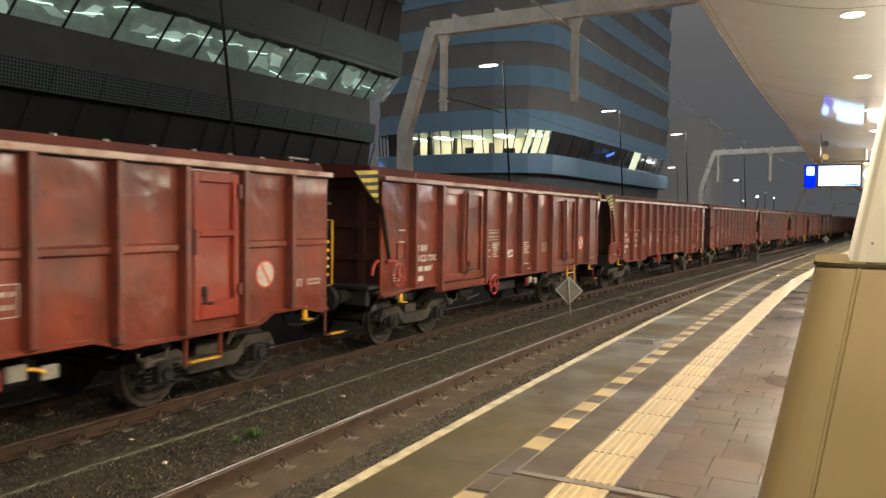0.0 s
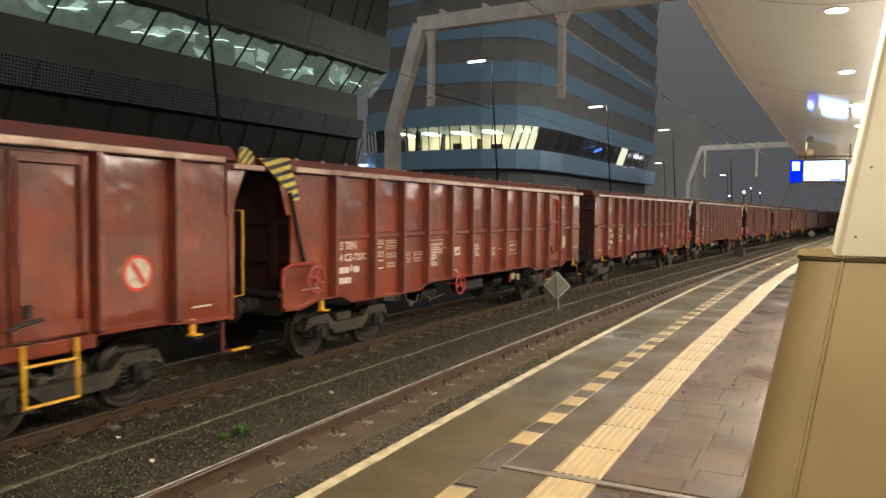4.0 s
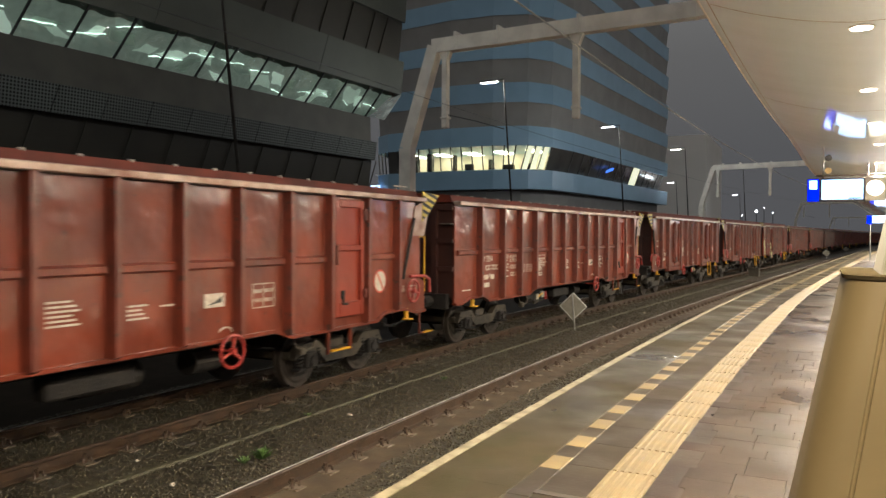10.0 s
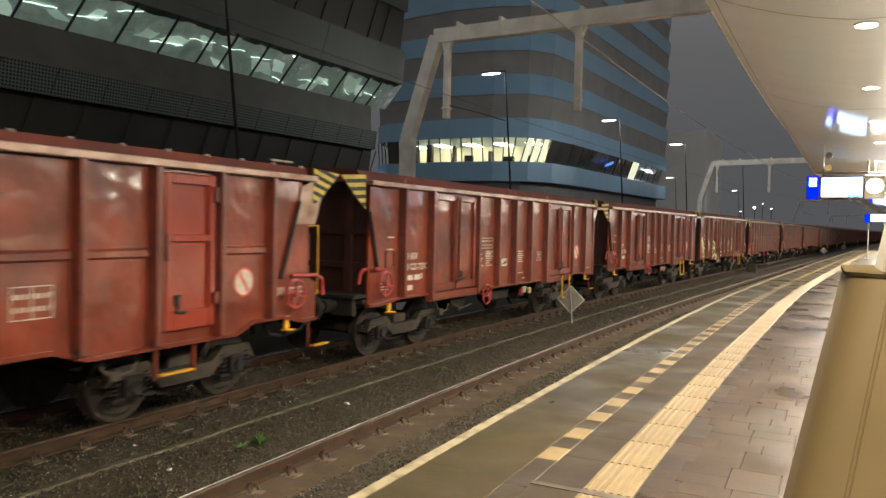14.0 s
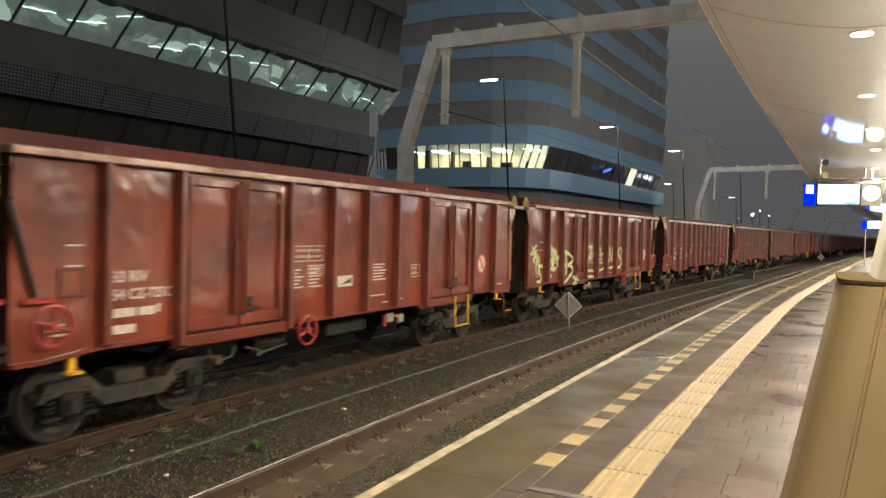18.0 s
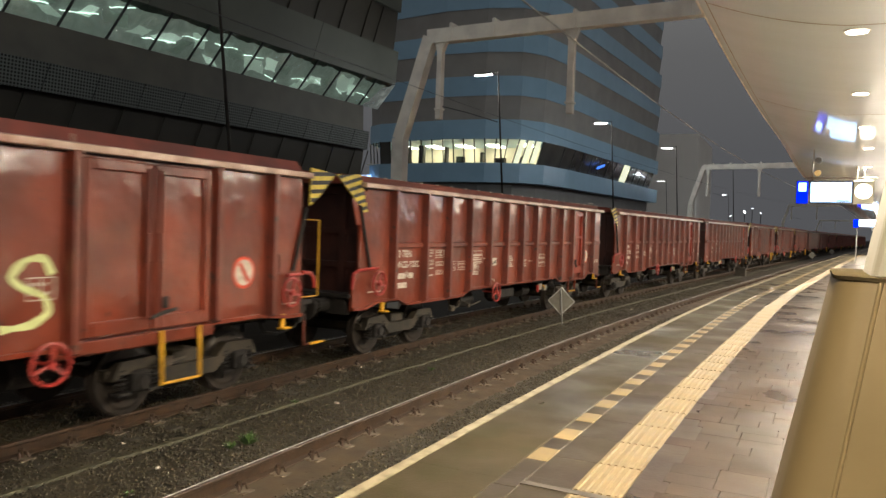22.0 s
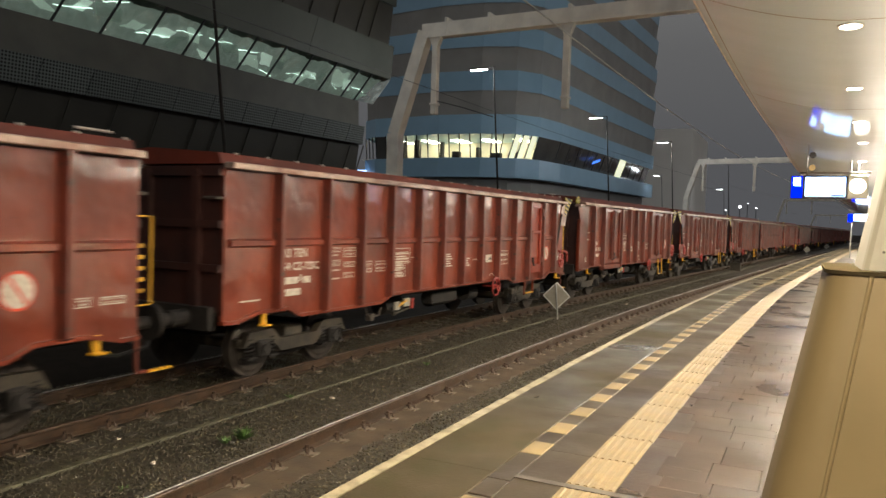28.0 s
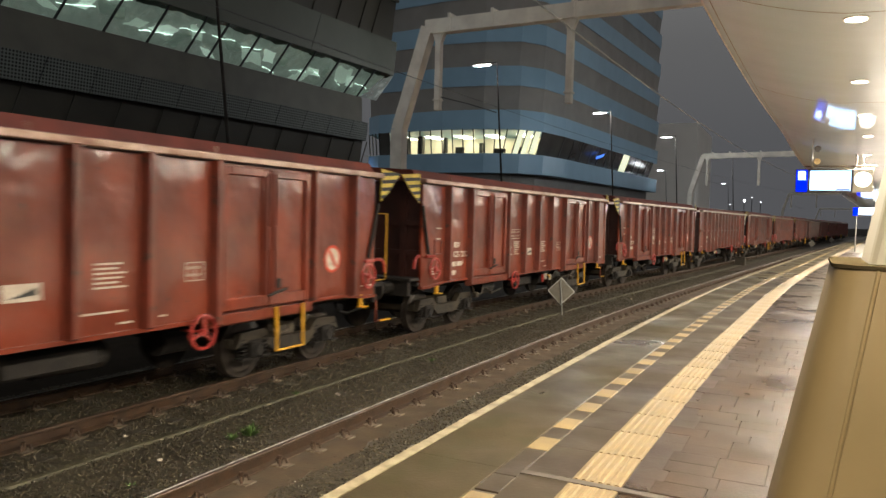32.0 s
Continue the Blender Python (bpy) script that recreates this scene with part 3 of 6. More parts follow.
def building_a():
    root = empty("office_building", pose(-20.15, 0, 0, 0, 0, -4.3))
    ya = -22.0
    end = lambda z: 29.2 if z < 6.9 else 30.7 if z > 8.19 else 29.4
    # bands as (z0, x at z0, z1, x at z1, material, name)
    bands = [(-1.02, -0.7, 3.20, -0.7, M_darkA, "lower_wall"), (3.20, -0.45, 5.05, -0.2, M_bandA, "dark_window_band"),
             (5.85, -0.25, 7.05, -0.42, M_darkA, "soffit_band"), (9.70, 0.25, 11.5, 0.45, M_bandA, "dark_window_band"),
             (13.0, 0.5, 14.9, 0.65, M_bandA, "dark_window_band"), (16.4, 0.6, 18.4, 0.8, M_bandA, "dark_window_band"), (18.4, 0.9, 21.0, 0.9, M_panelA, "parapet")]
    for z0, x0, z1, x1, m, nm in bands:
        bm = bmesh.new()
        lo = [(x0, ya, z0), (x0, end(z0), z0), (-14, end(z0), z0), (-14, ya, z0)]
        up = [(x1, ya, z1), (x1, end(z1), z1), (-14, end(z1), z1), (-14, ya, z1)]
        frustum(bm, lo, up)
        part(nm, bm, m, root)
    # panel bands, panel by panel over a dark core
    for z0, x0, z1, x1, m, nm in ((5.05, 0.0, 5.85, 0.10, M_perf, "perforated_panel"), (8.20, 0.42, 9.70, 0.55, M_panelA, "facade_panel"), (11.5, 0.62, 13.0, 0.70, M_panelA, "facade_panel"), (14.9, 0.8, 16.4, 0.86, M_panelA, "facade_panel")):
        bm = bmesh.new()
        frustum(bm, [(x0 - (0.12 if m is M_perf else 0.02), ya, z0), (x0 - 0.12, end(z0) - 0.05, z0), (-14, end(z0) - 0.05, z0), (-14, ya, z0)], [(x1 - 0.12, ya, z1), (x1 - 0.12, end(z1) - 0.05, z1), (-14, end(z1) - 0.05, z1), (-14, ya, z1)])
        core = part("panel_core", bm, M_darkA if m is M_perf else M_panelA, root)
        y, wide = ya, 1.56 if m is M_perf else 7.8
        while y < end(z0) - 0.5:
            bm = bmesh.new()
            y2, sl = min(y + wide - 0.015, end(z0)), 0.28 * (z1 - z0)
            g = 0.006 if m is M_perf else 0.0005
            frustum(bm, [(x0, y + g, z0), (x0, y2 - g, z0), (x0 - 0.1, y2 - g, z0), (x0 - 0.1, y + g, z0)],
                    [(x1, y + sl + g, z1), (x1, min(y2 + sl, end(z1)) - g, z1), (x1 - 0.1, min(y2 + sl, end(z1)) - g, z1), (x1 - 0.1, y + sl + g, z1)])
            part(nm, bm, m, core)
            y += wide
    # canted glass strip, leaning out towards its top, pane by pane
    # glowing backing, patches and streaks added behind the panes to imitate their reflections
    bm = bmesh.new()
    frustum(bm, [(-0.85, ya, 7.02), (-0.85, end(7.05) - 0.2, 7.02), (-14, end(7.05) - 0.2, 7.02), (-14, ya, 7.02)], [(-0.02, ya, 8.22), (-0.02, end(8.2) - 0.2, 8.22), (-14, end(8.2) - 0.2, 8.22), (-14, ya, 8.22)])
    part("lit_interior", bm, G_backing, root, "added dim green glow behind the glass, for its reflections")
    tr = random.Random(5)
    lean = lambda z, off: -0.85 + off + 0.69 * (z - 7.02)
    for k in range(34):
        y0, w, z0 = 0.5 + k * 0.86, tr.uniform(0.3, 0.9), tr.uniform(7.08, 7.6)
        z1, sk = z0 + tr.uniform(0.2, 0.55), tr.uniform(-0.5, 0.5)
        bm = bmesh.new()
        prism(bm, [(lean(z0, 0.05), y0, z0), (lean(z0, 0.05), y0 + w, z0), (lean(z1, 0.05), y0 + w + sk, z1), (lean(z1, 0.05), y0 + sk, z1)], (0, 0, 0), (0.02, 0, 0))
        part("interior_screen", bm, (G_dim, G_mid, G_pale)[k * 7 % 3], root, "added glowing patch in place of a pale reflection")
    for k in range(20):
        y0, z0 = 2.0 + k * 1.4, tr.uniform(7.3, 7.95)
        z1 = z0 + tr.uniform(-0.2, 0.2)
        bm = bmesh.new()
        cyl(bm, (lean(z0, 0.15), y0, z0), (lean(z1, 0.15), y0 + tr.uniform(0.3, 1.3), z1), tr.uniform(0.010, 0.022), 6)
        part("light_tube", bm, G_streak, root, "added glowing streak in place of a bright reflection")
    y = ya
    k = 0
    while y < 29.6:
        bm = bmesh.new()
        t = radians(random.uniform(-1.2, 1.2))
        w = 1.50 if k % 6 != 4 else 0.9
        rows = []
        for i in range(5):
            u = i / 4
            rows.append([(-0.42 + 0.80 * u + math.sin(t) * (v - 0.5) + 0.012 * noise.noise(Vector((k * 3.1, u * 2, v * 2))), y + 0.03 + w * v + 0.22 * u, 7.06 + 1.13 * u) for v in (0, 0.25, 0.5, 0.75, 1)])
        vs = [[bm.verts.new(p) for p in r] for r in rows]
        for a, b in zip(vs, vs[1:]):
            for i in range(4):
                bm.faces.new((a[i], a[i + 1], b[i + 1], b[i]))
        pane = part("glass_pane", bm, M_glassA, root, smooth=True)
        if pane.data.polygons[0].normal.x < 0:
            pane.data.flip_normals()
        bm = bmesh.new()
        prism(bm, [(-0.44, y, 7.05), (-0.38, y, 7.03), (0.44, y + 0.22, 8.18), (0.37, y + 0.22, 8.20)], (0, -0.03, 0), (0, 0.03, 0))
        part("mullion", bm, M_frame, root)
        bm = bmesh.new()
        prism(bm, [(-0.43, y, 3.22), (-0.38, y, 3.20), (-0.14, y + 0.5, 5.03), (-0.18, y + 0.5, 5.05)], (0, -0.012, 0), (0, 0.012, 0))
        part("mullion", bm, M_bandA, root)
        bm = bmesh.new()
        prism(bm, [(0.26, y, 9.72), (0.31, y, 9.70), (0.51, y + 0.5, 11.48), (0.46, y + 0.5, 11.5)], (0, -0.012, 0), (0, 0.012, 0))
        part("mullion", bm, M_bandA, root)
        y += 1.56 if w == 1.5 else 0.96
        k += 1
    return tagged(root, "dark office building with canted glass and grey panel bands", "building")


# rippled reflective glass
M_perf = material("perforated_grey_panel", (0.088, 0.095, 0.087), 0.6, 0.0, (0.076, 0.082, 0.076), 0.7, 5, rand=0.05, spec=0.12)


def perforate(nt):
    """Rows of small dark round holes."""
    bs = nt.nodes["Principled BSDF"]
    src = bs.inputs["Base Color"].links[0].from_socket
    tc, vo, rp, mx, sp, cb = (nt.nodes.new("ShaderNode" + k) for k in ("TexCoord", "TexVoronoi", "ValToRGB", "MixRGB", "SeparateXYZ", "CombineXYZ"))
    vo.voronoi_dimensions = "2D"
    vo.inputs["Scale"].default_value, vo.inputs["Randomness"].default_value = 10.5, 0.0
    rp.color_ramp.elements[0].position, rp.color_ramp.elements[1].position = 0.30, 0.38
    mx.inputs[1].default_value = (0.012, 0.012, 0.011, 1)
    nt.links.new(tc.outputs["Object"], sp.inputs[0])
    nt.links.new(sp.outputs["Y"], cb.inputs["X"])
    nt.links.new(sp.outputs["Z"], cb.inputs["Y"])
    nt.links.new(cb.outputs[0], vo.inputs["Vector"])
    nt.links.new(vo.outputs["Distance"], rp.inputs[0])
    nt.links.new(rp.outputs[0], mx.inputs[0])
    nt.links.new(src, mx.inputs[2])
    nt.links.new(mx.outputs[0], bs.inputs["Base Color"])


perforate(M_perf.node_tree)
M_glassA = bpy.data.materials.new("rippled_green_glass")
M_glassA.use_nodes = True


def rippled_glass(nt):
    nt.nodes.remove(nt.nodes["Principled BSDF"])
    rf, gl, mx, tc, nz, bp = (nt.nodes.new("ShaderNode" + k) for k in ("BsdfRefraction", "BsdfGlossy", "MixShader", "TexCoord", "TexNoise", "Bump"))
    rf.inputs["Color"].default_value = (0.80, 0.90, 0.84, 1)
    rf.inputs["Roughness"].default_value, rf.inputs["IOR"].default_value = 0.02, 1.3
    gl.inputs["Roughness"].default_value = 0.03
    mx.inputs[0].default_value = 0.12
    nz.inputs["Scale"].default_value, nz.inputs["Detail"].default_value = 0.9, 2.0
    bp.inputs["Strength"].default_value, bp.inputs["Distance"].default_value = 1.0, 0.9
    nt.links.new(tc.outputs["Object"], nz.inputs["Vector"])
    nt.links.new(nz.outputs["Fac"], bp.inputs["Height"])
    for s in (rf, gl):
        nt.links.new(bp.outputs[0], s.inputs["Normal"])
    nt.links.new(rf.outputs[0], mx.inputs[1])
    nt.links.new(gl.outputs[0], mx.inputs[2])
    nt.links.new(mx.outputs[0], nt.nodes["Material Output"].inputs[0])


rippled_glass(M_glassA.node_tree)
# glows that stand in for what the glass strip reflects
G_streak = glow("reflection_streak_glow", (0.82, 1.0, 0.92), 1.5)
G_dim = glow("reflection_dim", (0.42, 0.52, 0.45), 0.10)
G_mid = glow("reflection_mid", (0.55, 0.66, 0.58), 0.26)
G_pale = glow("reflection_pale", (0.66, 0.78, 0.70), 0.36)
G_backing = material("reflection_green_glow", (0.3, 0.34, 0.31), 0.7)
_bs = G_backing.node_tree.nodes["Principled BSDF"]
_bs.inputs["Emission Color"].default_value = (0.56, 0.66, 0.58, 1)
_bs.inputs["Emission Strength"].default_value = 0.11
building_a()

B_CORNER = [(-37.4, 63.0), (-36.6, 60.2), (-34.8, 58.9), (-28.0, 57.8), (-24.2, 58.0), (-21.4, 58.9), (-20.0, 61.0), (-19.3, 65.0), (-16.9, 96.0), (-16.8, 97.5), (-37.4, 97.5)]


def ring_b(z, out=0.0):
    return [(x + (out if x > -30 else 0), y - (out if y < 70 else -out), z) for x, y in B_CORNER]


def building_b():
    root = empty("blue_office_tower", Matrix())
    z = 5.48
    bm = bmesh.new()
    frustum(bm, ring_b(-1.02, -1.2), ring_b(5.48, -1.0))
    part("ground_floor", bm, M_darkB, root, "dark glazed ground floor")
    for k in range(8):
        bm = bmesh.new()
        frustum(bm, ring_b(z, 0.0), ring_b(z + 1.62, 0.05))
        part("blue_band", bm, M_blueB, root)
        if k > 0:
            bm = bmesh.new()
            frustum(bm, ring_b(z + 1.62, -0.25), ring_b(z + 3.60, -0.05))
            part("window_band", bm, M_darkB, root)
        z += 3.60
    bm = bmesh.new()
    frustum(bm, ring_b(z, 0.0), ring_b(z + 1.2, 0.0))
    part("parapet", bm, M_darkA, root)
    # lit office storey: back wall, ceiling lights, floor
    boxpart("office_back_wall", (-36.5, -21.5, 65.0, 65.2, 7.1, 9.1), M_room, root)
    boxpart("office_floor", (-36.5, -20.5, 59.5, 65.0, 7.09, 7.14), M_room, root)
    for x in range(-35, -21, 3):
        boxpart("ceiling_light", (x + 0.2, x + 1.2, 62.0, 64.6, 9.02, 9.06), G_office, root, "glowing office ceiling panel")
    boxpart("office_side_wall", (-21.2, -21.0, 68.0, 105, 7.1, 9.1), M_darkA, root)
    # storey glazing: mullions and panes round the lit floor
    ringa, ringb = [(x - (0.75 if x > -22 else 0.0), y + (0.3 if y < 70 else 0.0), 7.10) for x, y in B_CORNER], ring_b(9.12, -0.02)
    segs = [(1, 2, 3), (2, 3, 6), (3, 4, 4), (4, 5, 3), (5, 6, 3), (6, 7, 1), (7, 8, 12)]
    for i, j, n in segs:
        for k in range(n):
            f0 = k / n
            a = Vector(ringa[i]).lerp(Vector(ringa[j]), f0)
            b = Vector(ringb[i]).lerp(Vector(ringb[j]), f0)
            bm = bmesh.new()
            cyl(bm, a, b, 0.055, 4)
            part("mullion", bm, M_frame, root)
            if i >= 6 or (i == 2 and k in (0,)):
                a2 = Vector(ringa[i]).lerp(Vector(ringa[j]), (k + 1) / n)
                b2 = Vector(ringb[i]).lerp(Vector(ringb[j]), (k + 1) / n)
                bm = bmesh.new()
                vs = [bm.verts.new(p) for p in (a, a2, b2, b)]
                bm.faces.new(vs)
                lit = i == 7 and k in (7,)
                part("pane", bm, G_blind if lit else M_glassB, root)
            elif i == 5:
                a2 = Vector(ringa[i]).lerp(Vector(ringa[j]), (k + 0.86) / n)
                b2 = Vector(ringb[i]).lerp(Vector(ringb[j]), (k + 0.86) / n)
                a1 = Vector(ringa[i]).lerp(Vector(ringa[j]), (k + 0.14) / n)
                b1 = Vector(ringb[i]).lerp(Vector(ringb[j]), (k + 0.14) / n)
                bm = bmesh.new()
                vs = [bm.verts.new(p + Vector((-0.15, 0.1, 0))) for p in (a1, a2, b2, b1)]
                bm.faces.new(vs)
                part("window_blind", bm, G_blind, root, "lit pale blind")
    boxpart("lit_sign", (-36.9, -36.0, 59.3, 59.5, 5.75, 6.15), G_display, root, "glowing white sign")
    bm = bmesh.new()
    prism(bm, [(-18.55, 73.2, 7.75), (-18.40, 75.6, 8.20), (-18.36, 75.9, 8.50), (-18.51, 73.5, 8.05)], (0, 0, 0), (0.03, 0, 0))
    part("office_screen", bm, G_screen, root, "glowing blue screen in the window")
    for x, y, w, hgt, m in ((-34.6, 62.5, 0.9, 1.9, M_dark), (-32.2, 61.5, 0.5, 1.9, M_dark), (-28.6, 62.0, 0.7, 0.9, M_dark), (-30.3, 63.0, 0.25, 1.9, M_dark), (-26.9, 63.5, 0.3, 1.4, M_dark), (-24.9, 62.2, 0.9, 0.75, M_dark), (-22.9, 62.0, 0.8, 0.8, M_dark)):
        boxpart("office_cabinet", (x, x + w, y, y + 0.5, 7.14, 7.14 + hgt), m, root, b=0.02)
    return tagged(root, "office tower with blue bands and one lit storey", "building")


building_b()


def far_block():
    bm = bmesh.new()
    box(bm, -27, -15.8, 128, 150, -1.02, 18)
    return tagged(part("distant_block", bm, M_haze), "distant block, pale with night haze put into its colour", "building")


far_block()


def signal_board(s, d):
    root = empty("speed_board", at(s, d, -1.0, 8 if s < 50 else 0))
    bm = bmesh.new()
    cyl(bm, (0.06, -0.035, 0), (-0.02, -0.035, 1.04), 0.022, 8)
    part("post", bm, M_galv, root)
    bm = bmesh.new()
    prism(bm, [(0, 0, 0.31), (0.38, 0, 0.69), (0, 0, 1.07), (-0.38, 0, 0.69)], (0, -0.01, 0), (0, 0.01, 0))
    b = part("board", bm, M_backsign, root)
    bm = bmesh.new()
    q = [(0, 0.31), (0.38, 0.69), (0, 1.07), (-0.38, 0.69)]
    for (a, c), (e, f) in zip(q, q[1:] + q[:1]):
        cyl(bm, (a, 0, c), (e, 0, f), 0.016, 6)
    part("rim", bm, M_white, b, "pale folded rim")
    return tagged(root, "grey diamond board seen from behind on a short post", "sign", "trackside boards")


signal_board(20.9, 6.83)

# ---- freight wagons ----
LE, LS = 15.91, 14.18


def stencil(txt, size, name="lettering"):
    cu = bpy.data.curves.new(name, "FONT")
    cu.body, cu.size, cu.extrude, cu.resolution_u, cu.offset = txt, size, 0.001, 2, 0.004
    ob = bpy.data.objects.new(name, cu)
    scene.collection.objects.link(ob)
    bpy.context.view_layer.update()
    me = bpy.data.meshes.new_from_object(ob.evaluated_get(bpy.context.evaluated_depsgraph_get()))
    bpy.data.objects.remove(ob)
    me.materials.clear()
    me.materials.append(M_mark)
    return me


TEXTS = {}


def letter(parent, txt, size, y, z, x):
    if (txt, size) not in TEXTS:
        TEXTS[(txt, size)] = stencil(txt, size)
    ob = new("lettering", TEXTS[(txt, size)])
    ob.parent = parent
    ob.matrix_basis = Matrix.Translation((x, y, z)) @ Matrix(((0, 0, 1, 0), (1, 0, 0, 0), (0, 1, 0, 0), (0, 0, 0, 1)))
    ob["label"] = "white stencilled lettering"
    return ob


def bars(bm, x, rows, h):
    """Plain bars for small print: rows of (y0, y1, z)."""
    for y0, y1, z in rows:
        box(bm, x, x + 0.003, y0, y1, z, z + h)


def ring_mesh(bm, c, r, tube_r, axis, n=20, spokes=3):
    c = Vector(c)
    u = Vector(axis).orthogonal().normalized()
    v = Vector(axis).cross(u).normalized()
    pts = [c + r * (math.cos(2 * math.pi * i / n) * u + math.sin(2 * math.pi * i / n) * v) for i in range(n + 1)]
    tube(bm, pts, tube_r, 6)
    for i in range(spokes):
        a = 2 * math.pi * (i + 0.3) / spokes
        cyl(bm, c, c + r * (math.cos(a) * u + math.sin(a) * v), tube_r * 0.9, 6)
    cyl(bm, c - Vector(axis) * 0.03, c + Vector(axis) * 0.04, tube_r * 2.2, 8)


def wheelset_mesh():
    bm = bmesh.new()
    cyl(bm, (-0.95, 0, 0), (0.95, 0, 0), 0.075, 12)
    for s in (-1, 1):
        cyl(bm, (s * 0.69, 0, 0), (s * 0.725, 0, 0), 0.485, 32)
        cyl(bm, (s * 0.725, 0, 0), (s * 0.82, 0, 0), 0.46, 32)
        cyl(bm, (s * 0.82, 0, 0), (s * 0.835, 0, 0), 0.40, 28, 0.36)
        cyl(bm, (s * 0.835, 0, 0), (s * 0.86, 0, 0), 0.14, 16)
        for k in range(6):
            a = k * math.pi / 3
            cyl(bm, (s * 0.828, 0.27 * math.cos(a), 0.27 * math.sin(a)), (s * 0.842, 0.27 * math.cos(a), 0.27 * math.sin(a)), 0.035, 8)
    return mesh_of("wheelset", bm, M_wheel)


WHEELSET = wheelset_mesh()


def bogie_meshes():
    bm = bmesh.new()
    bbox(bm, -0.95, 0.95, -0.22, 0.22, 0.46, 0.72, 0.02)
    bolster = mesh_of("bogie", bm, M_bogie)
    sides = []
    for s in (-1, 1):
        bm = bmesh.new()
        x0, x1 = sorted((s * 0.92, s * 1.06))
        side = [(0, -1.30, 0.50), (0, -1.18, 0.72), (0, -0.66, 0.74), (0, -0.45, 0.56), (0, 0.45, 0.56), (0, 0.66, 0.74), (0, 1.18, 0.72), (0, 1.30, 0.50), (0, 1.12, 0.56), (0, 0.70, 0.58), (0, 0.44, 0.36), (0, -0.44, 0.36), (0, -0.70, 0.58), (0, -1.12, 0.56)]
        prism(bm, side, (x0, 0, 0), (x1, 0, 0))
        sides.append(mesh_of("side_frame", bm, M_bogie))
    bm = bmesh.new()
    box(bm, -0.95, 0.95, -0.06, 0.06, 0.5, 0.62)
    return bolster, sides, mesh_of("end_beam", bm, M_bogie)


BOGIE, SIDES, ENDBEAM = bogie_meshes()


def axlebox_mesh():
    bm = bmesh.new()
    bbox(bm, 0.93, 1.13, -0.13, 0.13, 0.33, 0.60, 0.03)
    cyl(bm, (1.12, 0, 0.46), (1.165, 0, 0.46), 0.085, 14)
    return mesh_of("axlebox", bm, M_under)


def spring_mesh():
    bm = bmesh.new()
    pts = [(1.02 + 0.06 * math.cos(a), 0.06 * math.sin(a), 0.35 + 0.27 * a / 31.4) for a in [k * math.pi / 4 for k in range(41)]]
    tube(bm, pts, 0.014, 5)
    box(bm, 0.94, 1.10, -0.09, 0.09, 0.31, 0.345)
    return mesh_of("coil_spring", bm, M_under)


AXLEBOX, SPRING = axlebox_mesh(), spring_mesh()


def brake_rig_mesh():
    bm = bmesh.new()
    tube(bm, [(0.80, -0.55, 0.32), (0.80, -0.2, 0.25), (0.80, 0.2, 0.25), (0.80, 0.55, 0.32)], 0.035, 6)
    box(bm, 0.74, 0.86, -0.52, -0.44, 0.25, 0.62)
    box(bm, 0.74, 0.86, 0.44, 0.52, 0.25, 0.62)
    return mesh_of("brake_rigging", bm, M_under)


BRAKERIG = brake_rig_mesh()


def bogie(root, y):
    b = new("bogie", BOGIE)
    b.parent = root
    b.location = (0, y, 0)
    b["label"] = "grimy dark steel bogie"
    for me in SIDES:
        new("side_frame", me).parent = b
    for dy in (-1.24, 1.24):
        eb = new("end_beam", ENDBEAM)
        eb.parent = b
        eb.location = (0, dy, 0)
    for dy in (-0.9, 0.9):
        w = new("wheelset", WHEELSET)
        w.parent = b
        w.location = (0, dy, 0.46)
        a = new("axlebox", AXLEBOX)
        a.parent = b
        a.location = (0, dy, 0)
        for q in (-0.24, 0.24):
            sp = new("coil_spring", SPRING)
            sp.parent = b
            sp.location = (0, dy + q, 0)
    r = new("brake_rigging", BRAKERIG)
    r.parent = b


def poly_side(bm, pts, x0, x1):
    prism(bm, [(0, y, z) for y, z in pts], (x0, 0, 0), (x1, 0, 0))


def striped_plate(root, pts, x, slope=1, thick=0.02):
    """A yellow plate in the side plane with black diagonal stripes."""
    bm = bmesh.new()
    poly_side(bm, pts, x, x + thick)
    p = part("hazard_plate", bm, M_hazy, root, "yellow and black striped plate")
    ys, zs = [a for a, _ in pts], [b for _, b in pts]
    # clip stripes against the convex plate
    def inside_cut(poly, n, c, keep):
        out = []
        for (a, b), (e, f) in zip(poly, poly[1:] + poly[:1]):
            da, de = keep * (a * n[0] + b * n[1] - c), keep * (e * n[0] + f * n[1] - c)
            if da >= 0:
                out.append((a, b))
            if da * de < 0:
                t = da / (da - de)
                out.append((a + t * (e - a), b + t * (f - b)))
        return out
    n = (0.5 * slope, 1.0)
    vals = [a * n[0] + b * n[1] for a, b in pts]
    c = min(vals) + 0.05
    bm = bmesh.new()
    while c < max(vals):
        q = inside_cut(inside_cut(list(pts), n, c, 1), n, c + 0.065, -1)
        if len(q) >= 3:
            poly_side(bm, q, x + thick + 0.001, x + thick + 0.004)
        c += 0.135
    part("stripe", bm, M_black, p)


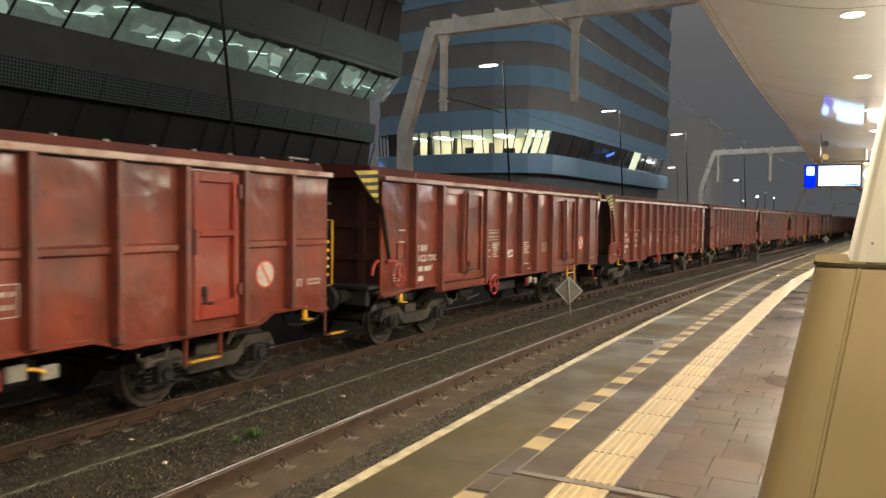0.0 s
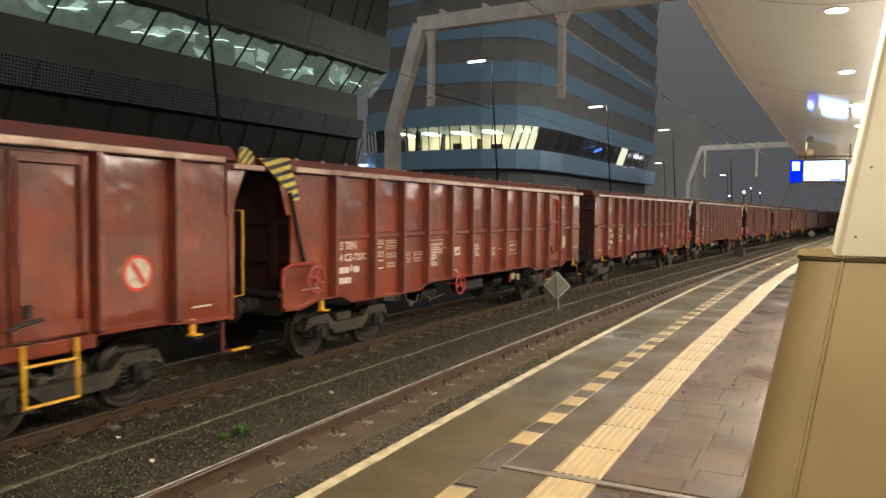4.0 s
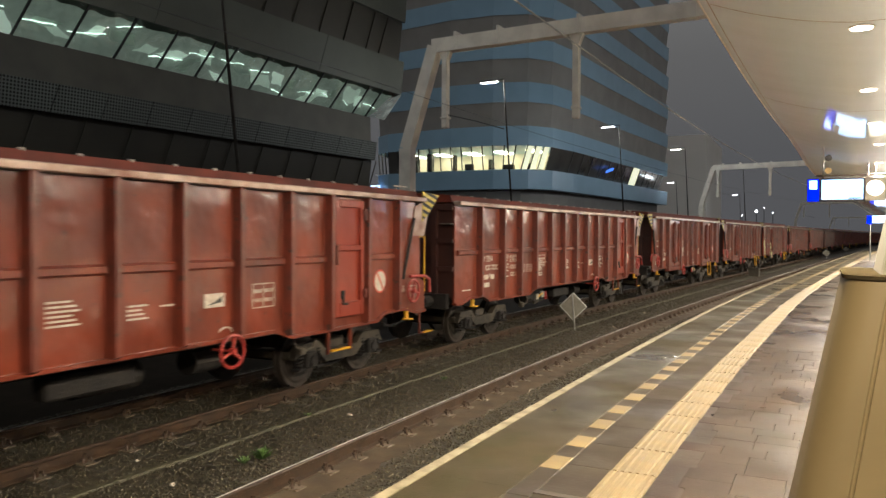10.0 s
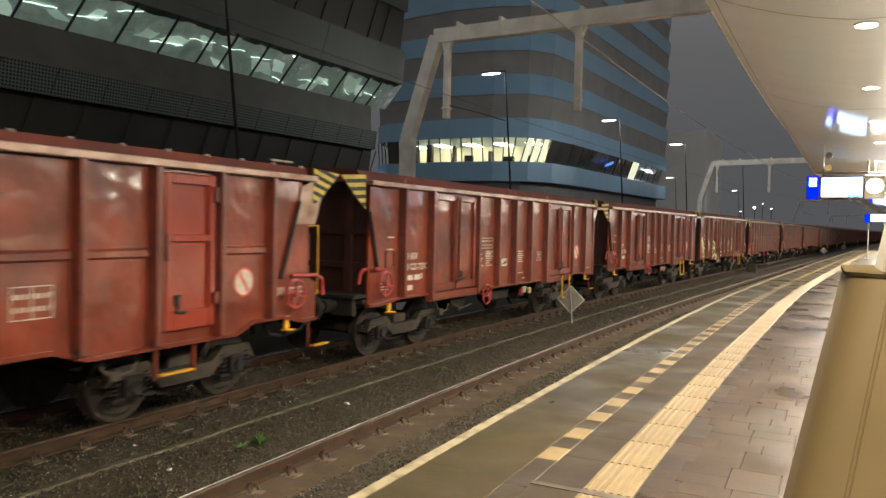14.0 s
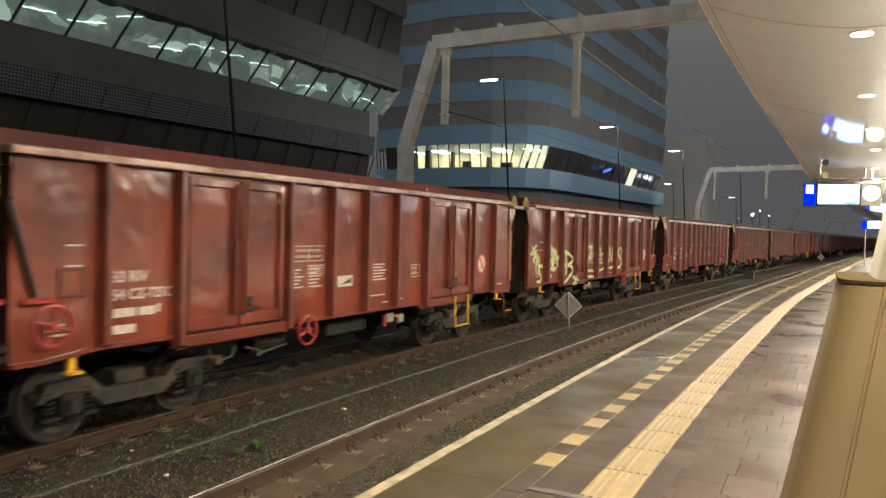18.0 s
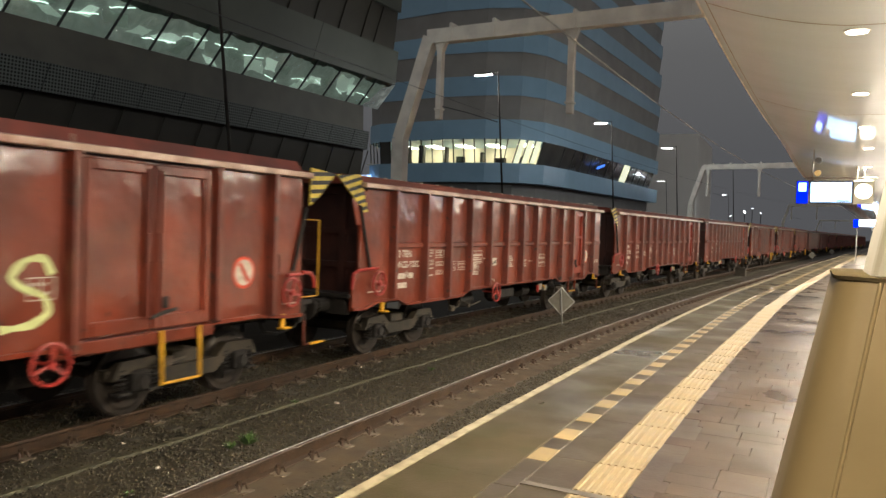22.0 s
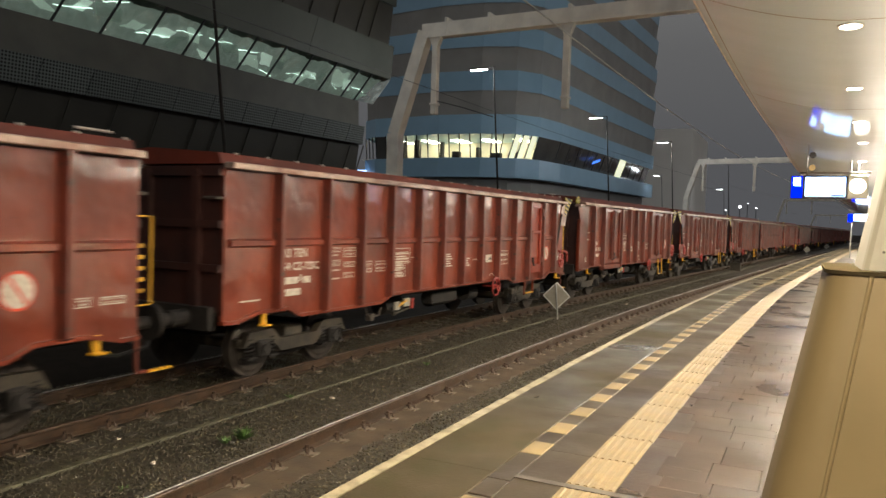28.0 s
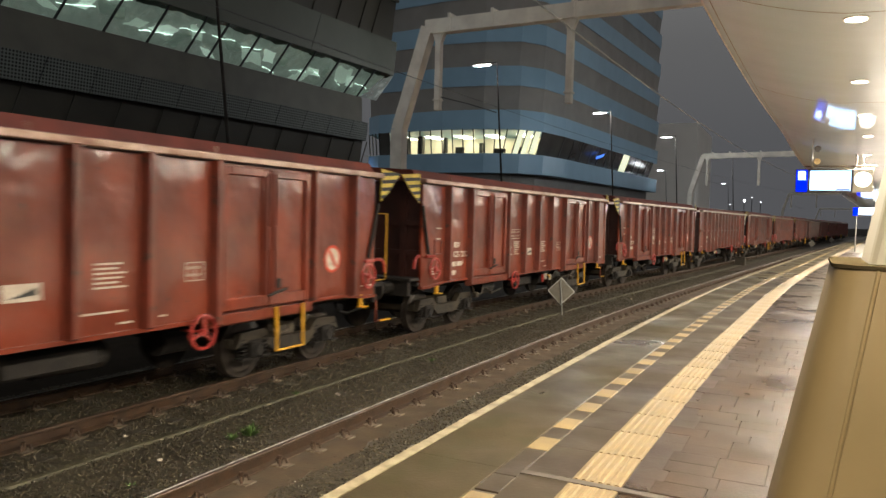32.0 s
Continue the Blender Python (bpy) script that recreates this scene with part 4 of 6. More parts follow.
def buffers(root, L, end):
    s = 1 if end > 0 else -1
    y0 = s * (L / 2 - 0.62)
    y1 = s * (L / 2 - 0.02)
    for x in (-0.875, 0.875):
        bm = bmesh.new()
        cyl(bm, (x, y0 - s * 0.1, 1.06), (x, y0 + s * 0.30, 1.06), 0.12, 14)
        cyl(bm, (x, y0 + s * 0.3, 1.06), (x, y1 - s * 0.04, 1.06), 0.085, 12)
        cyl(bm, (x, y1 - s * 0.05, 1.06), (x, y1, 1.06), 0.24, 20, 0.20)
        part("buffer", bm, M_under, root)
    bm = bmesh.new()
    box(bm, -1.3, 1.3, min(y0, y0 - s * 0.12), max(y0, y0 - s * 0.12), 0.90, 1.22)
    part("buffer_beam", bm, M_under, root)
    bm = bmesh.new()
    cyl(bm, (0, y0, 1.04), (0, y1, 1.02), 0.05, 8)
    tube(bm, [(0.0, y1 - s * 0.1, 1.0), (0.0, y1 - s * 0.02, 0.72), (0, y1 + s * 0.0, 0.98)], 0.025, 6)
    part("coupling", bm, M_under, root)
    bm = bmesh.new()
    tube(bm, [(0.35, y0, 0.92), (0.36, y0 + s * 0.2, 0.62), (0.3, y1, 0.55)], 0.03, 6)
    part("brake_hose", bm, M_black, root)


def brake_end(root, L, e, kind):
    """Platform, hand wheel, strut and striped plates of the braked end; e = -1 at the front."""
    g = lambda y: e * (L / 2 - y)
    striped_plate(root, [(g(0.05), 3.28), (g(0.74), 3.33), (g(0.99), 2.70), (g(0.86), 2.68), (g(0.46), 3.00)] if e < 0 and kind == "E" else [(g(0.05), 3.28), (g(0.74), 3.33), (g(0.76), 2.74), (g(0.50), 2.90)] if e < 0 else [(g(0.50), 2.90), (g(0.76), 2.74), (g(0.74), 3.33), (g(0.05), 3.28)], 1.44, (-0.5 if e < 0 else 0.5) if kind == "E" else -0.15)
    flip = lambda q: q if e < 0 else q[::-1]
    if kind == "E":
        bm = bmesh.new()
        poly_side(bm, flip([(g(1.14), 2.46), (g(0.68), 2.46), (g(0.52), 2.90), (g(0.76), 3.12), (g(1.04), 3.02)]), 1.436, 1.452)
        part("corner_gusset", bm, M_chord if e > 0 else M_red, root, "worn gusset plate")
        bm = bmesh.new()
        q0, q1 = (1.10, 1.50) if e > 0 else (0.74, 1.12)
        tube(bm, [(1.47, g(q0), 2.80), (1.46, g(q1), 1.66)], 0.028, 6)
        part("strut", bm, M_under, root)
    else:
        bm = bmesh.new()
        tube(bm, [(1.47, g(0.86), 2.70), (1.46, g(1.14), 1.74)], 0.035, 6)
        part("strut", bm, M_under, root)
    bm = bmesh.new()
    if kind == "E":
        tube(bm, [(1.50, g(1.30), 1.70), (1.50, g(0.72), 1.68), (1.50, g(0.55), 1.62), (1.50, g(0.52), 1.36)], 0.03, 7)
    else:
        tube(bm, [(1.42, g(0.84), 1.70), (1.46, g(0.70), 1.69), (1.46, g(0.62), 1.62), (1.46, g(0.58), 1.46)], 0.032, 7)
        q = bmesh.new()
        tube(q, [(1.50, g(1.32), 1.68), (1.50, g(1.00), 1.69)], 0.03, 7)
        part("grab_rail", q, M_bright_red, root, "red-painted grab rail")
        for y0, y1, z0, z1 in ((1.42, 1.74, 1.98, 2.01), (1.42, 1.46, 1.70, 2.01), (1.70, 1.74, 1.70, 2.01), (1.42, 1.74, 1.70, 1.73)):
            boxpart("hatch_frame", (1.43, 1.455, *sorted((g(y0), g(y1))), z0, z1), M_redd, root, "dark hatch frame", b=0.005)
    part("grab_rail", bm, M_bright_red, root, "red-painted grab rail")
    bm = bmesh.new()
    ring_mesh(bm, (1.56, g(1.28), 1.43), 0.21, 0.022, (1, 0, 0), 20, 4)
    part("brake_handwheel", bm, M_bright_red, root, "red brake hand wheel")
    bm = bmesh.new()
    box(bm, -1.35, 1.40, min(g(0.55), g(1.0)), max(g(0.55), g(1.0)), 1.20, 1.26)
    part("brakeman_platform", bm, M_under, root)


def wagon(kind, brake):
    L = LE if kind == "E" else LS
    h = L / 2
    root = empty("freight_wagon", Matrix())
    top = 3.20 if kind == "E" else 3.24
    bs = 0.75 if kind == "E" else 0.80
    br = bs if kind == "E" else 0.64
    if kind == "E":
        low = [(bs, 0.98), (1.0, 0.97), (1.45, 1.07), (2.1, 1.07), (2.4, 0.94), (4.75, 0.94), (5.15, 1.07)]
        ribs = [1.84, 3.02, 4.03, 5.0, 6.05, 7.05, 8.03, 9.0, 10.0, 11.05, 12.06, 13.12, 14.15]
    else:
        low = [(bs, 1.03), (1.25, 1.03), (1.9, 1.10), (2.95, 1.10), (3.0, 0.96), (5.08, 0.96), (5.2, 1.05)]
        ribs = [1.95, 3.01, 5.06, 6.14, 7.12, 8.12, 9.24, 11.36, 12.50]
    def edge(e):
        if e != brake:
            return [(bs if e < 0 else br, top - 0.1)]
        if kind == "E":
            return [(0.62, 1.56), (0.80, 1.64), (0.82, 2.48), (1.0, top - 0.1)]
        return [(0.90, 1.58), (0.92, top - 0.1)]
    front = edge(-1)
    rear = edge(1)
    low_end = 0.62 if kind == "E" else 0.90
    lowf = [(low_end if brake == -1 else bs, low[0][1])] + low[1:]
    lowr = [(low_end if brake == 1 else br, low[0][1])] + low[1:]
    outline = [(y - h, z) for y, z in lowf] + [(h - y, z) for y, z in reversed(lowr)] + [(h - y, z) for y, z in rear] + [(y - h, z) for y, z in reversed(front)]
    bm = bmesh.new()
    poly_side(bm, outline, 1.38, 1.43)
    part("side_wall", bm, M_red, root, "wet red-brown steel side")
    bm = bmesh.new()
    poly_side(bm, [(-y, z) for y, z in outline][::-1], -1.46, -1.41)
    for r in ribs:
        y = h - r
        prism(bm, [(-1.46, y - 0.09, 1.0), (-1.46, y + 0.09, 1.0), (-1.54, y + 0.06, 1.0), (-1.54, y - 0.06, 1.0)], (0, 0, 0), (0, 0, top - 1.12))
    part("side_wall", bm, M_red, root, "wet red-brown steel side")
    # upright ribs
    for r in ribs:
        y = r - h
        zb = 0.95 if kind == "E" else 1.02
        for (a, za), (b, zb2) in zip(outline, outline[1:]):
            if a <= y <= b and max(za, zb2) < 1.3:
                zb = za + (zb2 - za) * (y - a) / max(1e-6, b - a)
                break
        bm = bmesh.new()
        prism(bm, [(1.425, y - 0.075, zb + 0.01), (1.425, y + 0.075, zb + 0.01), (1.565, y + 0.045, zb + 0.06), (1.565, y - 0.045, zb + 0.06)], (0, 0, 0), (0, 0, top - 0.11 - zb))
        part("rib", bm, M_rib_shade, root)
    # top edge
    bm = bmesh.new()
    bbox(bm, 1.38, 1.57, -h + bs + 0.02, h - bs - 0.02, top - 0.09, top, 0.012)
    part("top_rail", bm, M_chord, root, "worn pale top edge")
    bm = bmesh.new()
    bbox(bm, -1.57, -1.38, -h + bs + 0.02, h - bs - 0.02, top - 0.09, top, 0.012)
    part("top_rail", bm, M_chord, root, "worn pale top edge")
    # lower edge strip
    bm = bmesh.new()
    lo = [(y - h, z) for y, z in lowf] + [(h - y, z) for y, z in reversed(lowr)]
    for (a, za), (b, zb) in zip(lo, lo[1:]):
        prism(bm, [(1.425, a, za), (1.425, b, zb), (1.425, b, zb + 0.05), (1.425, a, za + 0.05)], (0, 0, 0), (0.05, 0, 0))
    part("lower_flange", bm, M_red, root)
    if kind == "E":
        for i, (a, b) in enumerate(zip([bs] + ribs, ribs + [L - bs])):
            if abs(a - 12.06) < 0.1:
                continue
            if (i == 0 and brake == -1) or (i == len(ribs) and brake == 1):
                continue
            bm = bmesh.new()
            prism(bm, [(1.425, a - h + 0.09, 2.03), (1.425, a - h + 0.09, 2.16), (1.49, a - h + 0.09, 2.13), (1.49, a - h + 0.09, 2.06)], (0, 0, 0), (0, b - a - 0.18, 0))
            part("belt_rail", bm, M_red, root)
    # roof cover
    bm = bmesh.new()
    if kind == "E":
        prism(bm, [(-1.36, -h + bs, top - 0.02), (1.36, -h + bs, top - 0.02), (1.31, -h + bs, top + 0.13), (0, -h + bs, top + 0.22), (-1.31, -h + bs, top + 0.13)], (0, 0, 0), (0, L - 2 * bs, 0))
    else:
        prism(bm, [(-1.36, -h + bs, top - 0.02), (1.36, -h + bs, top - 0.02), (1.34, -h + bs, top + 0.02), (1.22, -h + bs, top + 0.18), (0, -h + bs, top + 0.25), (-1.22, -h + bs, top + 0.18), (-1.34, -h + bs, top + 0.02)], (0, 0, 0), (0, L - bs - (bs if brake > 0 else 0.36), 0))
    rf = part("roof_cover", bm, M_redd, root, "dark red roof cover")
    if kind == "E":
        y = -h + bs + 0.35
        while y < h - bs:
            bm = bmesh.new()
            bbox(bm, 1.27, 1.325, y - 0.022, y + 0.022, top + 0.118, top + 0.152, 0.008)
            part("roof_latch", bm, M_latch, rf)
            y += 0.665
        bm = bmesh.new()
        tube(bm, [(1.22, h - 1.46, top + 0.20), (1.22, h - 0.98, top + 0.20)], 0.017, 6)
        part("roof_bar", bm, M_latch, rf, "pale bar on the roof edge")
    else:
        for y in (1.95, 6.6, 9.2):
            bm = bmesh.new()
            cyl(bm, (1.5, y - h, top - 0.02), (1.5, y - h, top + 0.09), 0.018, 6)
            part("roof_pin", bm, M_chord, rf)
    # end walls
    for e in (-1, 1):
        bs = br if e > 0 else 0.75 if kind == "E" else 0.80
        yb = e * (h - (1.02 if e == brake else bs))
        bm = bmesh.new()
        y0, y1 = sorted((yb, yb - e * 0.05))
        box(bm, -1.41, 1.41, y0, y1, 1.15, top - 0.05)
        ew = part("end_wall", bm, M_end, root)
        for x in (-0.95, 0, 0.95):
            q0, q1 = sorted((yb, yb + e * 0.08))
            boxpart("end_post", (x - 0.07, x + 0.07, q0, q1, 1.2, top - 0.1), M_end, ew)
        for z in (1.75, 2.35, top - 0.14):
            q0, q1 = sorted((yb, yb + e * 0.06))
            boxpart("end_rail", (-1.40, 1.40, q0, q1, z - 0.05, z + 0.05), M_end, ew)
        if e != brake and kind == "E":
            bm = bmesh.new()
            q0, q1 = sorted((yb, yb + e * 0.14))
            bbox(bm, 1.15, 1.42, q0, q1, 2.69, 2.73, 0.01)
            part("end_step", bm, M_galvdark, root, "grey end step")
        xs = 1.32 * e
        for q, zl, zh in ((0.06, 1.46, 2.26), (0.30, 1.36, 2.44)) if kind == "E" else ((0.30, 1.30, 2.52),):
            if q < 0.1:
                if e > 0 and e != brake:
                    for k in range(5):
                        bm = bmesh.new()
                        bbox(bm, 1.34, 1.40, yb + 0.05, yb + 0.12, 1.52 + 0.135 * k, 1.57 + 0.135 * k, 0.008)
                        part("peg", bm, M_yellow, root, "short yellow foot peg")
                continue
            y2 = yb + e * (q if e != brake else 0.6)
            bm = bmesh.new()
            ya = yb + e * 0.10 if kind == "S" else yb
            y2 += e * 0.12 if kind == "S" else 0.0
            tube(bm, [(xs, ya, zl), (xs, ya, zh), (xs, y2, zh), (xs, y2, zl), (xs, ya, zl)] if kind == "S" else [(xs, yb, zh), (xs, y2, zh), (xs, y2, zl), (xs, yb, zl)], 0.016, 6)
            part("handrail", bm, M_yellow, root, "yellow handrail")
        if e == brake:
            brake_end(root, L, e, kind)
        elif kind == "S":
            gq = lambda v: e * (h - v)
            pf = 0.0 if e < 0 else -0.42
            pts = [(gq(0.46 + pf), top - 0.075), (gq(0.45 + pf), top + 0.03), (gq(0.52 + pf), top + 0.13), (gq(0.68 + pf), top + 0.19), (gq(0.76 + pf), top + 0.15), (gq(0.80 + pf), top - 0.075)]
            striped_plate(root, pts if e < 0 else pts[::-1], 1.37, 2 if e < 0 else -2)
            bm = bmesh.new()
            gv = bs - 0.30
            q = [(gq(bs + 0.06), top - 0.10), (gq(gv), top - 0.10), (gq(gv), top - 0.20), (gq(bs - 0.08), top - 0.62), (gq(bs + 0.06), top - 0.80)]
            poly_side(bm, q if e < 0 else q[::-1], 1.432, 1.462)
            part("corner_gusset", bm, M_red, root)
            q0, q1 = sorted((gq(0.42 if e < 0 else 0.01), gq(bs + 0.015)))
            boxpart("rail_end", (1.36, 1.56, q0, q1, top - 0.155, top - 0.078), M_chord, root, b=0.01)
            q0, q1 = sorted((gq(bs - 0.10), gq(bs + 0.02)))
            boxpart("corner_post", (1.34, 1.455, q0, q1, 1.0, top - 0.55), M_red, root, b=0.015)
        buffers(root, L, e)
        bm = bmesh.new()
        yv = e * (h - (1.58 if e < 0 else 1.33))
        bbox(bm, 1.40, 1.46, yv - 0.042, yv + 0.042, 0.90, 1.10, 0.01)
        bbox(bm, 1.40, 1.54, yv - 0.085, yv + 0.085, 0.885, 0.91, 0.006)
        part("lifting_bracket", bm, M_yellow, root, "yellow bracket")
        bm = bmesh.new()
        if e < 0:
            bm.free()
            continue
        box(bm, 1.26, 1.34, h - 0.46, h - 0.10, 0.52, 0.545)
        part("shunter_step", bm, M_yellow, root, "yellow shunter's step")
        bm = bmesh.new()
        tube(bm, [(1.36, h - 0.70, 1.04), (1.36, h - 0.69, 0.62), (1.33, h - 0.64, 0.55), (1.30, h - 0.46, 0.532)], 0.024, 6)
        part("step_bracket", bm, M_rib_shade, root, "bent red step bracket")
    # underframe
    for x in (-0.75, 0.75):
        bm = bmesh.new()
        box(bm, x - 0.09, x + 0.09, -h + 0.7, h - 0.7, 0.92, 1.16)
        part("sill", bm, M_under, root)
    boxpart("floor", (-1.40, 1.40, -h + 0.8, h - 0.8, 1.10, 1.16), M_under, root)
    for y, w in ((-1.6, 0.7), (0.6, 0.9), (2.2, 0.5)):
        bm = bmesh.new()
        cyl(bm, (0.62, y - w / 2, 0.72), (0.62, y + w / 2, 0.72), 0.19, 14)
        part("air_tank", bm, M_under, root)
    bm = bmesh.new()
    bbox(bm, 0.80, 1.05, -0.45, 0.75, 0.66, 0.92, 0.03)
    part("equipment_box", bm, M_under, root)
    bm = bmesh.new()
    tube(bm, [(1.2, -2.6, 0.78), (1.2, -2.2, 0.66), (1.2, -1.7, 0.72)], 0.02, 6)
    box(bm, 1.17, 1.22, -2.35, -2.26, 0.62, 0.70)
    part("brake_lever", bm, M_bogie, root)
    # the brake changeover sits opposite the lower hand wheel
    side = brake
    for a, b, z0, z1 in ((5.48, 5.68, 0.74, 0.90), (5.84, 6.06, 0.78, 0.95)):
        bm = bmesh.new()
        bbox(bm, 1.28, 1.33, *sorted((side * (a - h), side * (b - h))), z0, z1, 0.012)
        part("brake_plate", bm, M_backsign, root, "dull pale lever plate")
    bm = bmesh.new()
    tube(bm, [(1.31, side * (5.60 - h), 0.80), (1.35, side * (5.75 - h), 0.88), (1.35, side * (5.86 - h), 0.90)], 0.022, 6)
    part("changeover_lever", bm, M_yellow, root, "yellow changeover lever")
    bm = bmesh.new()
    bbox(bm, 1.28, 1.34, *sorted((side * (6.12 - h), side * (6.19 - h))), 0.72, 0.93, 0.012)
    part("lever_tab", bm, M_bright_red, root, "red lever tab")
    for y in (-3.3, 3.6):
        bm = bmesh.new()
        tube(bm, [(1.15, y, 0.98), (1.2, y + 0.03, 0.74), (1.22, y + 0.16, 0.66), (1.22, y + 0.42, 0.69), (1.2, y + 0.50, 0.82)], 0.017, 6)
        part("brake_pipe", bm, M_galvdark, root, "dull bent brake pipe")
        bm = bmesh.new()
        bbox(bm, 1.12, 1.24, y + 0.10, y + 0.24, 0.60, 0.73, 0.02)
        part("brake_valve", bm, M_galvdark, root)
    pv = 2.9 if kind == "E" else 2.75
    if kind == "E":
        bm = bmesh.new()
        bbox(bm, 1.33, 1.41, h - 3.66, h - 3.12, 0.585, 0.615, 0.006)
        part("door_step", bm, M_yellow, root, "yellow bar of the door step")
        for y in (3.74, 3.12):
            boxpart("step_post", (1.35, 1.40, h - y - 0.028, h - y + 0.028, 0.56, 1.0), M_red, root, "red step post", b=0.006)
    bogie(root, -h + pv)
    bogie(root, h - pv)
    # doors
    if kind == "E":
        single_door(root, 12.06 - h, 13.12 - h, top)
    else:
        double_door(root, 3.01 - h, 5.06 - h, top)
        double_door(root, 9.24 - h, 11.36 - h, top)
        bm = bmesh.new()
        tube(bm, [(1.56, 10.40 - h, 1.14), (1.58, 10.40 - h, 0.50), (1.58, 11.02 - h, 0.50), (1.56, 11.02 - h, 1.14)], 0.026, 8)
        part("door_step", bm, M_yellow, root, "yellow tubular door step")
    # lower hand wheel
    bm = bmesh.new()
    yw = ((6.40 if brake == -1 else 9.80) if kind == "E" else (5.46 if brake == -1 else 8.95)) - h
    ring_mesh(bm, (1.56, yw, 0.95), 0.215, 0.022, (1, 0, 0), 20, 3)
    cyl(bm, (1.2, yw, 0.95), (1.56, yw, 0.95), 0.02, 6)
    part("handwheel", bm, M_bright_red, root, "red hand wheel")
    markings(root, kind, h, brake)
    tagged(root, "wet red-brown freight wagon with %s" % ("ribbed sides and one narrow door" if kind == "E" else "roof cover and two double doors"), "freight wagon", "train of wagons")
    return root


def single_door(root, a, b, top):
    bm = bmesh.new()
    bbox(bm, 1.425, 1.455, a + 0.12, b - 0.10, 1.14, top - 0.14, 0.008)
    d = part("door", bm, M_door, root)
    bm = bmesh.new()
    y0, y1, z0, z1 = a + 0.125, b - 0.105, 1.145, top - 0.145
    for q in ((y0 + 0.12, y1 - 0.1, z1 - 0.13, z1), (y0 + 0.12, y1 - 0.1, z0, z0 + 0.24), (y0 + 0.12, y1 - 0.1, 2.22, 2.31), (y0, y0 + 0.12, z0, z1), (y1 - 0.1, y1, z0, z1)):
        bbox(bm, 1.45, 1.512, *q, 0.012)
    part("door_frame", bm, M_door, d)
    bm = bmesh.new()
    bbox(bm, 1.52, 1.56, a + 0.10, a + 0.16, 2.0, 2.32, 0.01)
    part("door_bolt", bm, M_rib_shade, d)
    bm = bmesh.new()
    bbox(bm, 1.50, 1.54, a + 0.27, a + 0.35, 1.44, 1.58, 0.012)
    tube(bm, [(1.53, a + 0.31, 1.47), (1.55, a + 0.28, 1.37), (1.54, a + 0.42, 1.36)], 0.020, 6)
    part("door_latch", bm, M_under, d, "black worn latch")
    for z0, z1 in ((2.72, 2.92), (1.42, 1.58)):
        boxpart("hinge", (1.52, 1.56, b - 0.16, b - 0.08, z0, z1), M_redd, d, b=0.01)


def double_door(root, a, b, top):
    m = (a + b) / 2
    for y0, y1 in ((a + 0.12, m - 0.02), (m + 0.02, b - 0.12)):
        bm = bmesh.new()
        bbox(bm, 1.425, 1.455, y0, y1, 1.16, top - 0.13, 0.008)
        d = part("door", bm, M_red, root)
        bm = bmesh.new()
        p0, p1, z0, z1 = y0, y1, 1.16, top - 0.135
        for q in ((p0 + 0.1, p1 - 0.1, z1 - 0.12, z1), (p0 + 0.1, p1 - 0.1, z0, z0 + 0.16), (p0, p0 + 0.1, z0, z1), (p1 - 0.1, p1, z0, z1)):
            bbox(bm, 1.45, 1.51, *q, 0.012)
        part("door_frame", bm, M_red, d)
    # black strip put in for the shade between the two leaves
    boxpart("door_seal", (1.43, 1.462, m - 0.022, m + 0.022, 1.18, top - 0.15), M_black, root, "black strip painted in for the shaded gap between the leaves", b=0.004)
    for y in (m - 0.09, m + 0.09):
        bm = bmesh.new()
        cyl(bm, (1.53, y, 1.3), (1.53, y, top - 0.2), 0.018, 6)
        bbox(bm, 1.50, 1.55, y - 0.03, y + 0.03, 1.95, 2.30, 0.01)
        part("door_bar", bm, M_redd, root)
    bm = bmesh.new()
    bbox(bm, 1.51, 1.55, m + 0.13, m + 0.23, 1.40, 1.54, 0.015)
    tube(bm, [(1.54, m - 0.05, 1.30), (1.57, m + 0.12, 1.36), (1.55, m + 0.34, 1.38)], 0.022, 6)
    part("door_handle", bm, M_under, root, "black door handle")
    bm = bmesh.new()
    bbox(bm, 1.425, 1.53, a + 0.05, b - 0.05, 0.98, 1.13, 0.012)
    part("door_sill", bm, M_red, root)


